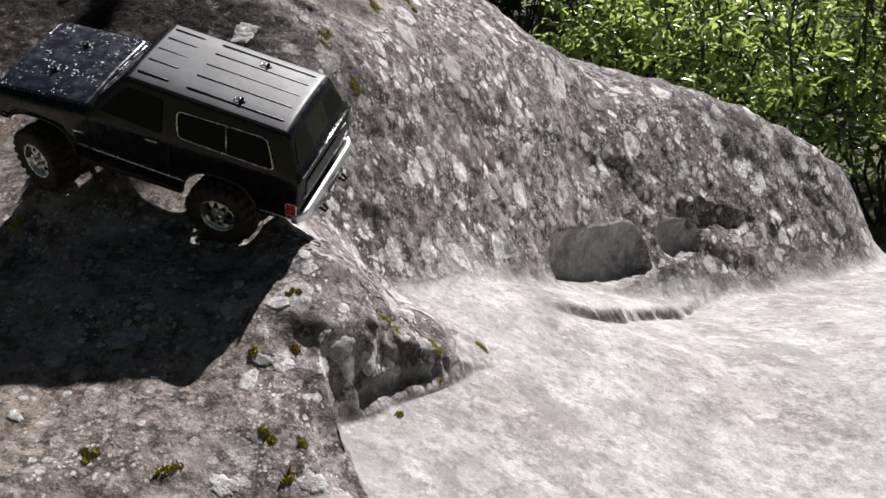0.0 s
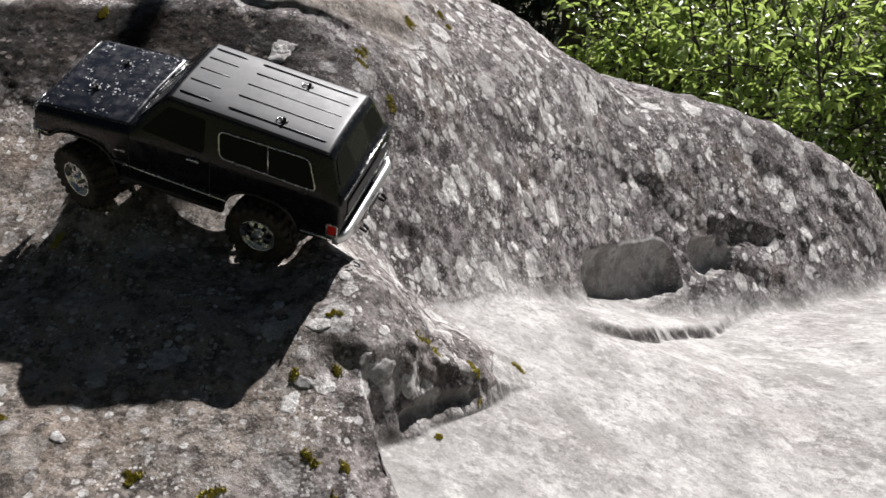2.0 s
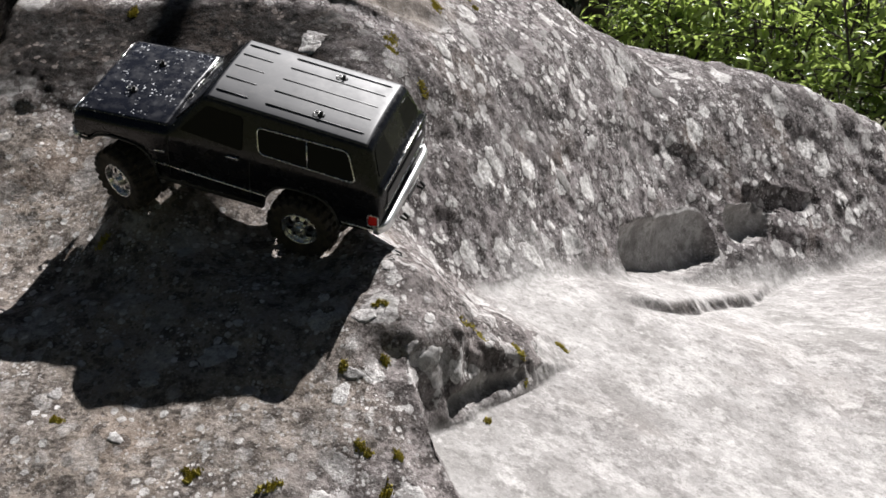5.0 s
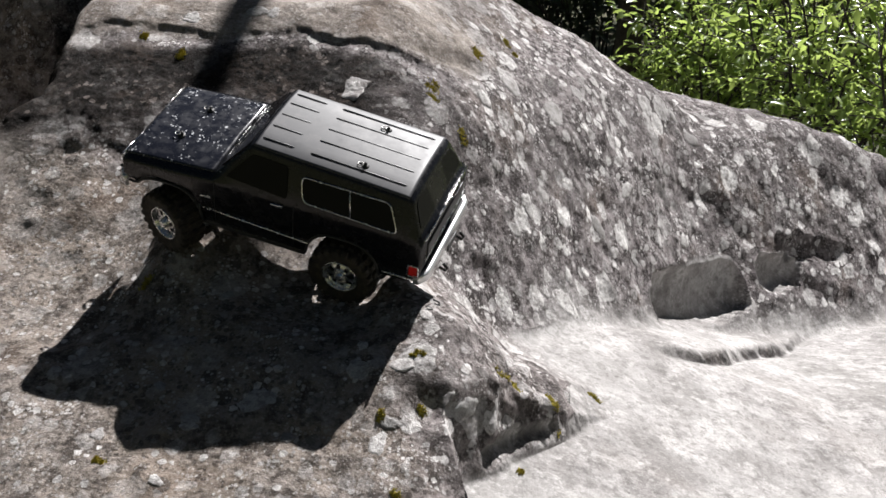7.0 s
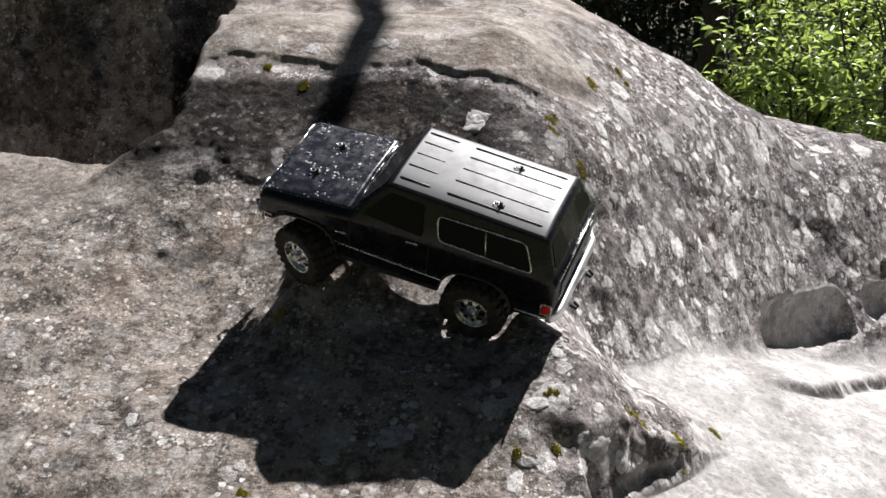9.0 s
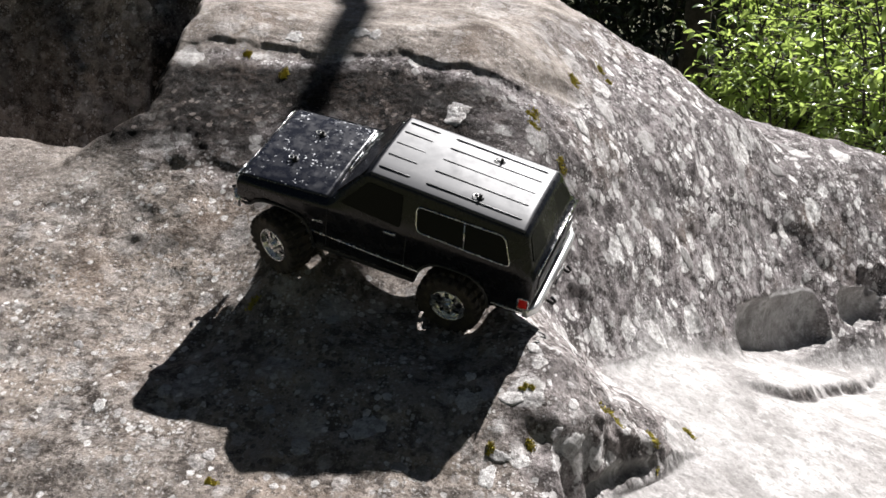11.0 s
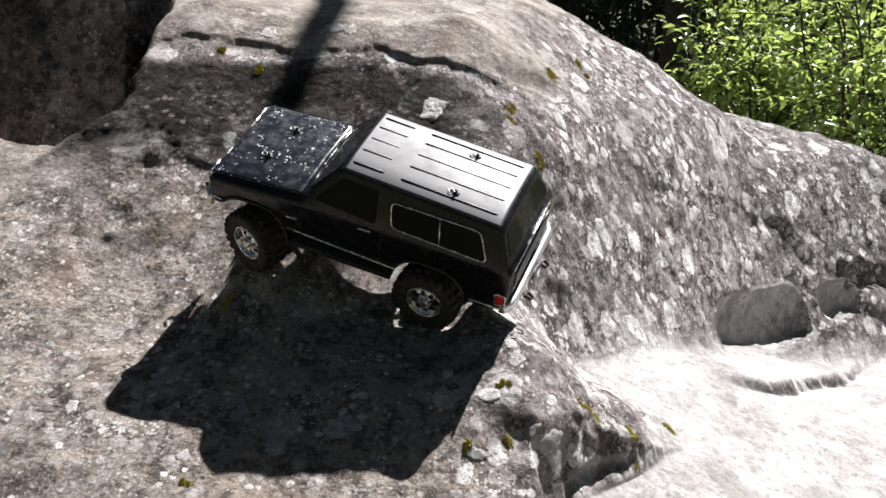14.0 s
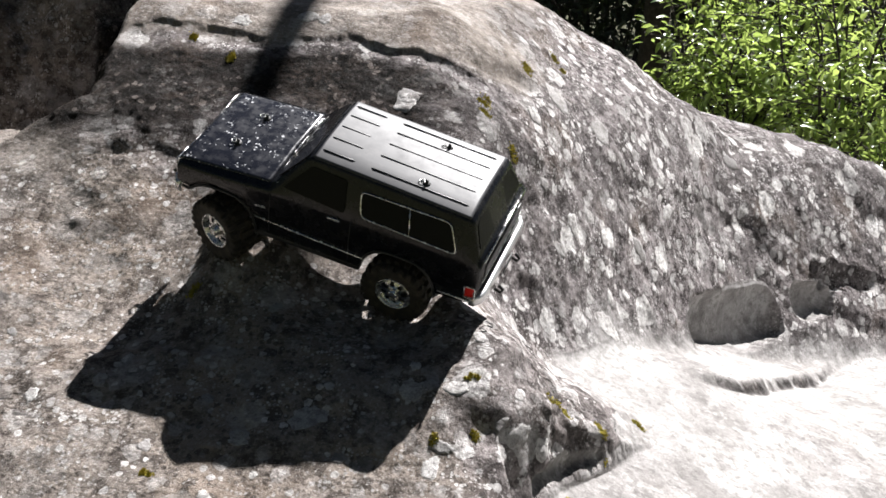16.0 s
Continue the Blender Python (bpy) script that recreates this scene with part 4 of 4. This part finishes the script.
def leafy_mesh(name, verts, faces, mat):
    n = len(verts)
    per = verts.shape[1]
    base = np.arange(n) * per
    loops = []
    for f in faces:
        loops.append((base[:, None] + np.array(f)[None]))
    mesh = bpy.data.meshes.new(name)
    mesh.vertices.add(n * per)
    mesh.vertices.foreach_set("co", verts.reshape(-1).astype(np.float32))
    flat = np.concatenate([l.ravel() for l in loops]).astype(np.int32)
    sizes = np.concatenate([np.full(n, len(f)) for f in faces])
    mesh.loops.add(len(flat))
    mesh.loops.foreach_set("vertex_index", flat)
    mesh.polygons.add(len(sizes))
    mesh.polygons.foreach_set("loop_start", np.concatenate([[0], np.cumsum(sizes)[:-1]]).astype(np.int32))
    mesh.update(calc_edges=True)
    mesh.materials.append(mat)
    return mesh


def limb(bm, a, b, ra, rb, rng, bends=4):
    points = [Vector(a).lerp(Vector(b), s) for s in np.linspace(0, 1, bends + 1)]
    for p in points[1:-1]:
        p += Vector(rng.normal(size=3) * (Vector(b) - Vector(a)).length * 0.035)
    rings = []
    for k, p in enumerate(points):
        way = (points[min(k + 1, bends)] - points[max(k - 1, 0)]).normalized()
        side = way.cross(Vector((0.31, 0.17, 0.9))).normalized()
        up = side.cross(way)
        r = ra + (rb - ra) * k / bends
        rings.append([bm.verts.new(p + r * (math.cos(t) * side + math.sin(t) * up)) for t in np.linspace(0, 2 * math.pi, 7, endpoint=False)])
    for p, q in zip(rings, rings[1:]):
        for j in range(7):
            bm.faces.new((p[j], p[(j + 1) % 7], q[(j + 1) % 7], q[j]))
    return points


def shrub(seed, at, size, stems, twigs, leaves, length, mat, label, name="shrub"):
    """Stems from the ground, twigs from the stems, and leaves along the twigs, drooping outwards."""
    rng = np.random.default_rng(seed)
    root = tagged(new(name), label, "shrub", group="shrubs behind the boulder")
    root.location = at
    bm = bmesh.new()
    places, ways = [], []
    for _ in range(stems):
        a = rng.uniform(0, 2 * math.pi)
        tip = Vector((math.cos(a) * size[0] * rng.uniform(0.2, 0.95), math.sin(a) * size[1] * rng.uniform(0.2, 0.95), size[2] * rng.uniform(0.55, 1.0)))
        points = limb(bm, (tip.x * 0.12, tip.y * 0.12, 0), tip, 0.010, 0.004, rng, 5)
        for _ in range(twigs):
            k = rng.uniform(1.2, 4.99)
            p = points[int(k)].lerp(points[int(k) + 1], k % 1)
            way = Vector((*rng.normal(size=2), rng.uniform(-0.35, 0.8))).normalized()
            end = p + way * rng.uniform(0.22, 0.5) * size[2] * 0.5
            limb(bm, p, end, 0.004, 0.0015, rng, 2)
            for s in np.linspace(0.15, 1.0, leaves):
                places.append(p.lerp(end, s) + Vector(rng.normal(size=3) * 0.02))
                ways.append(np.array(way) * 0.7 + rng.normal(size=3) * 0.55 + (0, 0, -0.25))
    part("stem", bm, bark, root)
    verts, faces = leaf_rows(rng, np.array(places), np.array(ways), length, length * 0.36)
    crown = new("crown", leafy_mesh("crown", verts, faces, mat))
    crown.parent = root
    return root


def tree(seed, at, height, girth, crown_from, spread_by, count, label):
    rng = np.random.default_rng(seed)
    root = tagged(new("tree"), label, "tree", group="trees behind the boulder")
    root.location = at
    bm = bmesh.new()
    points = limb(bm, (0, 0, -0.2), (rng.normal() * 0.2, rng.normal() * 0.2, height), girth, girth * 0.25, rng, 8)
    places = []
    for _ in range(26):
        s = rng.uniform(crown_from, 0.98)
        p = points[int(s * 8)].lerp(points[min(int(s * 8) + 1, 8)], (s * 8) % 1)
        a = rng.uniform(0, 2 * math.pi)
        reach = spread_by * (1.15 - s) * rng.uniform(0.6, 1.2)
        end = p + Vector((math.cos(a) * reach, math.sin(a) * reach, reach * rng.uniform(-0.1, 0.5)))
        limb(bm, p, end, girth * 0.22, 0.008, rng, 3)
        for _ in range(count):
            places.append(p.lerp(end, rng.uniform(0.3, 1.05)) + Vector(rng.normal(size=3) * (0.30, 0.30, 0.2)))
    part("trunk", bm, bark, root)
    places = np.array(places)
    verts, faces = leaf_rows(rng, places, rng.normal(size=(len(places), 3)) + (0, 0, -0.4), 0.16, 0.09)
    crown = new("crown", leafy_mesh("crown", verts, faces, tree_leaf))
    crown.parent = root
    return root


leafy = "bright green glossy-leaved shrub growing behind the boulder"
for k, (x, y, wide, high) in enumerate(((1.45, 5.3, 0.75, 1.75), (2.25, 5.7, 0.8, 1.95), (0.95, 6.2, 0.55, 1.60), (3.1, 5.5, 0.9, 1.9), (1.75, 6.7, 0.8, 2.25), (2.9, 7.0, 1.0, 2.6), (4.0, 6.6, 1.0, 2.5))):
    shrub(200 + k, (x, y, 0), (wide, wide, high), 18, 15, 12, 0.070, shrub_leaf, leafy)
woods = "tall dark broadleaf tree, in the woods behind and added unseen all round"
first = tree(300, (1.5, 15.5, 0), 11, 0.15, 0.12, 3.6, 150, woods)
second = tree(301, (3.6, 16.5, 0), 11, 0.14, 0.10, 3.4, 150, woods)
rng = np.random.default_rng(17)
# those beside and behind the camera are unseen, added to cut skylight and darken reflections
for k, (x, y) in enumerate(((-0.6, 14.8), (5.8, 15.5), (2.4, 19.0), (-2.6, 16.5), (0.3, 20.5), (7.6, 18.5), (4.9, 21.0), (-5.0, 18.0), (-4.5, 9.5), (-8.0, 7.0), (-7.5, 2.0), (-8.5, -3.0), (-5.5, -7.0), (-1.5, -8.5), (2.5, -8.0), (6.5, -6.5), (8.5, -2.0), (-12.0, -8.0), (0.5, -13.0), (12.0, -7.0), (-13.0, 3.0))):
    copy_thing((first, second)[k % 2], pose(x, y, 0, 0, 0, rng.uniform(0, 360)))

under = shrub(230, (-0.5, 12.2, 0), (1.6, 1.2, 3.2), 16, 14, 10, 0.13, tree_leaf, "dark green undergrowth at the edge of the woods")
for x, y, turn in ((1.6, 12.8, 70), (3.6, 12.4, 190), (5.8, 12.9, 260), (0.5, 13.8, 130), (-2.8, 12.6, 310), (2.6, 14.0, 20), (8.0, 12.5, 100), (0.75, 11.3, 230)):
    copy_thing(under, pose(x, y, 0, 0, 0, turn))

# a tree close behind, whose low bare limb throws its shadow over the boulder
rng = np.random.default_rng(77)
near_tree = tagged(new("tree"), "slender dark tree with one long bare limb", "tree", group="trees behind the boulder")
near_tree.location = (0.675, 8.0, 0)
bm = bmesh.new()
limb(bm, (0, 0, -0.2), (0.05, 0.1, 9.5), 0.10, 0.05, rng, 5)
part("trunk", bm, bark, near_tree)
bm = bmesh.new()
limb(bm, (0.0, 0.0, 6.9), (0.265, -2.76, 5.45), 0.055, 0.042, rng, 1)
limb(bm, (0.265, -2.76, 5.45), (0.32, -3.20, 5.45), 0.042, 0.042, rng, 1)
limb(bm, (0.32, -3.20, 5.45), (0.44, -3.28, 5.45), 0.042, 0.036, rng, 1)
limb(bm, (0.44, -3.28, 5.45), (0.69, -3.45, 5.45), 0.036, 0.026, rng, 1)
part("limb", bm, bark, near_tree)
for k, (x, y, r) in enumerate(((1.62, 9.3, 0.075), (-0.35, 10.2, 0.12), (2.45, 11.0, 0.09))):
    bm = bmesh.new()
    limb(bm, (0, 0, -0.2), (rng.normal() * 0.2, rng.normal() * 0.2, 5.5), r, r * 0.7, rng, 5)
    trunk = tagged(new("dead_trunk"), "bare dark tree trunk standing among the shrubs", "tree", group="bare trunks")
    trunk.location = (x, y, 0)
    part("trunk", bm, bark, trunk)


# ---- crusts of lichen and cushions of moss on the boulder ----
bpy.context.view_layer.update()
skin = BVHTree.FromObject(boulder, bpy.context.evaluated_depsgraph_get())


def rock_at(x, y):
    """The place and the outward way of the boulder's skin over a point of the plan."""
    place, way, _, _ = skin.ray_cast(Vector((x, y, 3.0)), Vector((0, 0, -1)))
    return place, way


def lichen(x, y, size, seed):
    """A thin crust with a lobed outline, lying on the rock."""
    rng = np.random.default_rng(seed)
    middle, way = rock_at(x, y)
    side = way.cross(Vector((0.2, 1, 0.1))).normalized()
    up = way.cross(side)
    stretch = rng.uniform(0.75, 1.3)
    waves = [(k, rng.uniform(0, 6.28), rng.uniform(0.05, 0.24) / k**0.6) for k in (1, 2, 3, 5, 8, 11)]
    bm = bmesh.new()
    rings = []
    count = 56
    for share in [*np.linspace(0, 0.95, max(4, int(size / 0.006))), 1.0]:
        ring = []
        for t in np.linspace(0, 2 * math.pi, count, endpoint=False):
            r = size * share * max(0.35, 0.9 + sum(a * math.sin(k * t + p) for k, p, a in waves))
            place = middle + side * (r * math.cos(t) * stretch) + up * (r * math.sin(t) / stretch)
            found, normal, _, _ = skin.find_nearest(place)
            thick_here = 0.0007 if share < 0.97 else -0.0004
            ring.append(bm.verts.new(found + normal * thick_here))
        rings.append(ring)
    for a, b in zip(rings, rings[1:]):
        for k in range(count):
            bm.faces.new((a[k], a[(k + 1) % count], b[(k + 1) % count], b[k]))
    bmesh.ops.remove_doubles(bm, verts=bm.verts, dist=1e-5)
    bmesh.ops.recalc_face_normals(bm, faces=bm.faces)
    part("lichen", bm, lichen_crust, boulder)


def moss(x, y, size, seed):
    """A cushion of short upright shoots."""
    rng = np.random.default_rng(seed)
    bm = bmesh.new()
    lumps = [(rng.normal() * size * 0.5, rng.normal() * size * 0.5) for _ in range(4)]
    for _ in range(int(60 + 5000 * size)):
        cx, cy = lumps[rng.integers(4)]
        place, way = rock_at(x + cx + rng.normal() * size * 0.28, y + cy + rng.normal() * size * 0.28)
        lean = (way + Vector(rng.normal(size=3) * 0.5)).normalized()
        side = lean.cross(Vector((1, 0.3, 0))).normalized()
        up = lean.cross(side)
        high, wide = rng.uniform(0.003, 0.008), rng.uniform(0.0012, 0.0025)
        foot = [bm.verts.new(place - way * 0.001 + wide * (math.cos(t) * side + math.sin(t) * up)) for t in (0, 2.1, 4.2)]
        tip = bm.verts.new(place + lean * high)
        for k in range(3):
            bm.faces.new((foot[k], foot[(k + 1) % 3], tip))
    part("moss", bm, moss_mat, boulder, "yellow-green cushion of moss", smooth=False)


FACE_LICHEN = ((-0.081, 2.564, 0.030), (-0.134, 2.409, 0.021), (0.023, 2.638, 0.039), (0.084, 2.795, 0.024), (0.099, 2.866, 0.018), (0.200, 2.934, 0.026), (0.151, 2.837, 0.016), (0.284, 3.093, 0.039), (0.291, 3.056, 0.034), (0.302, 3.039, 0.029), (0.424, 3.206, 0.028), (0.370, 3.198, 0.019), (0.114, 2.734, 0.019), (0.081, 2.658, 0.017), (-0.044, 2.353, 0.026), (-0.070, 2.281, 0.021), (-0.118, 2.171, 0.011), (0.121, 2.590, 0.028), (0.161, 2.602, 0.017), (0.046, 2.400, 0.020), (0.085, 2.469, 0.014), (0.040, 2.331, 0.036), (0.072, 2.366, 0.025), (0.206, 2.782, 0.024), (0.372, 2.939, 0.023), (0.220, 2.691, 0.012), (0.503, 3.076, 0.018), (-0.009, 2.289, 0.014), (0.484, 3.386, 0.021), (0.333, 3.025, 0.021), (-0.105, 2.324, 0.016))
SLAB_LICHEN = ((-0.093, 1.828, 0.021), (-0.145, 1.607, 0.022), (-0.115, 1.638, 0.021), (-0.175, 1.591, 0.015), (-0.242, 1.612, 0.019), (-0.149, 1.648, 0.012), (-0.215, 1.710, 0.012), (-0.455, 1.562, 0.028), (-0.309, 1.605, 0.022), (-0.281, 1.619, 0.015), (-0.611, 1.597, 0.010), (-0.550, 1.520, 0.012), (-0.433, 1.607, 0.009), (-0.309, 1.656, 0.010), (-0.547, 1.775, 0.013), (-0.964, 1.728, 0.009), (-0.763, 1.683, 0.012), (-0.788, 1.627, 0.015), (-0.881, 1.596, 0.013), (-0.685, 1.520, 0.012), (-0.256, 1.534, 0.015), (-0.271, 1.505, 0.018), (-0.165, 1.828, 0.011), (-0.414, 2.156, 0.022), (-0.384, 2.241, 0.027), (-0.548, 1.530, 0.013), (-0.285, 1.356, 0.020), (-0.168, 1.382, 0.020), (-0.577, 1.429, 0.011), (-0.400, 1.496, 0.011))
TOP_LICHEN = ((-0.741, 2.418, 0.021), (-0.599, 2.431, 0.022), (-0.569, 2.427, 0.017), (-0.207, 2.651, 0.013), (-0.162, 2.689, 0.017), (-0.129, 2.732, 0.013), (-0.004, 3.089, 0.018), (-0.277, 2.332, 0.011), (-0.374, 2.258, 0.025), (-0.174, 2.180, 0.015))
MOSS = ((-0.830, 2.364, 0.013), (-0.745, 2.320, 0.014), (-0.237, 2.313, 0.013), (-0.234, 2.273, 0.012), (-0.150, 2.550, 0.014), (-0.088, 2.756, 0.012), (-0.069, 2.724, 0.009), (-0.175, 2.272, 0.008), (-0.085, 1.749, 0.013), (-0.223, 1.634, 0.008), (-0.212, 1.572, 0.006), (-0.019, 1.801, 0.006), (0.070, 1.987, 0.009), (-0.005, 1.795, 0.008), (-0.273, 1.542, 0.007), (-0.067, 1.665, 0.007), (-0.665, 1.462, 0.007), (-0.236, 1.430, 0.010), (-0.358, 1.358, 0.011), (-0.463, 1.377, 0.009), (-0.205, 1.384, 0.009), (-0.690, 1.812, 0.009), (-0.192, 1.435, 0.007), (-0.462, 1.381, 0.007))
for k, (x, y, size) in enumerate(FACE_LICHEN + SLAB_LICHEN + TOP_LICHEN):
    lichen(x, y, size, 500 + k)
for k, (x, y, size) in enumerate(MOSS):
    moss(x, y, size, 700 + k)
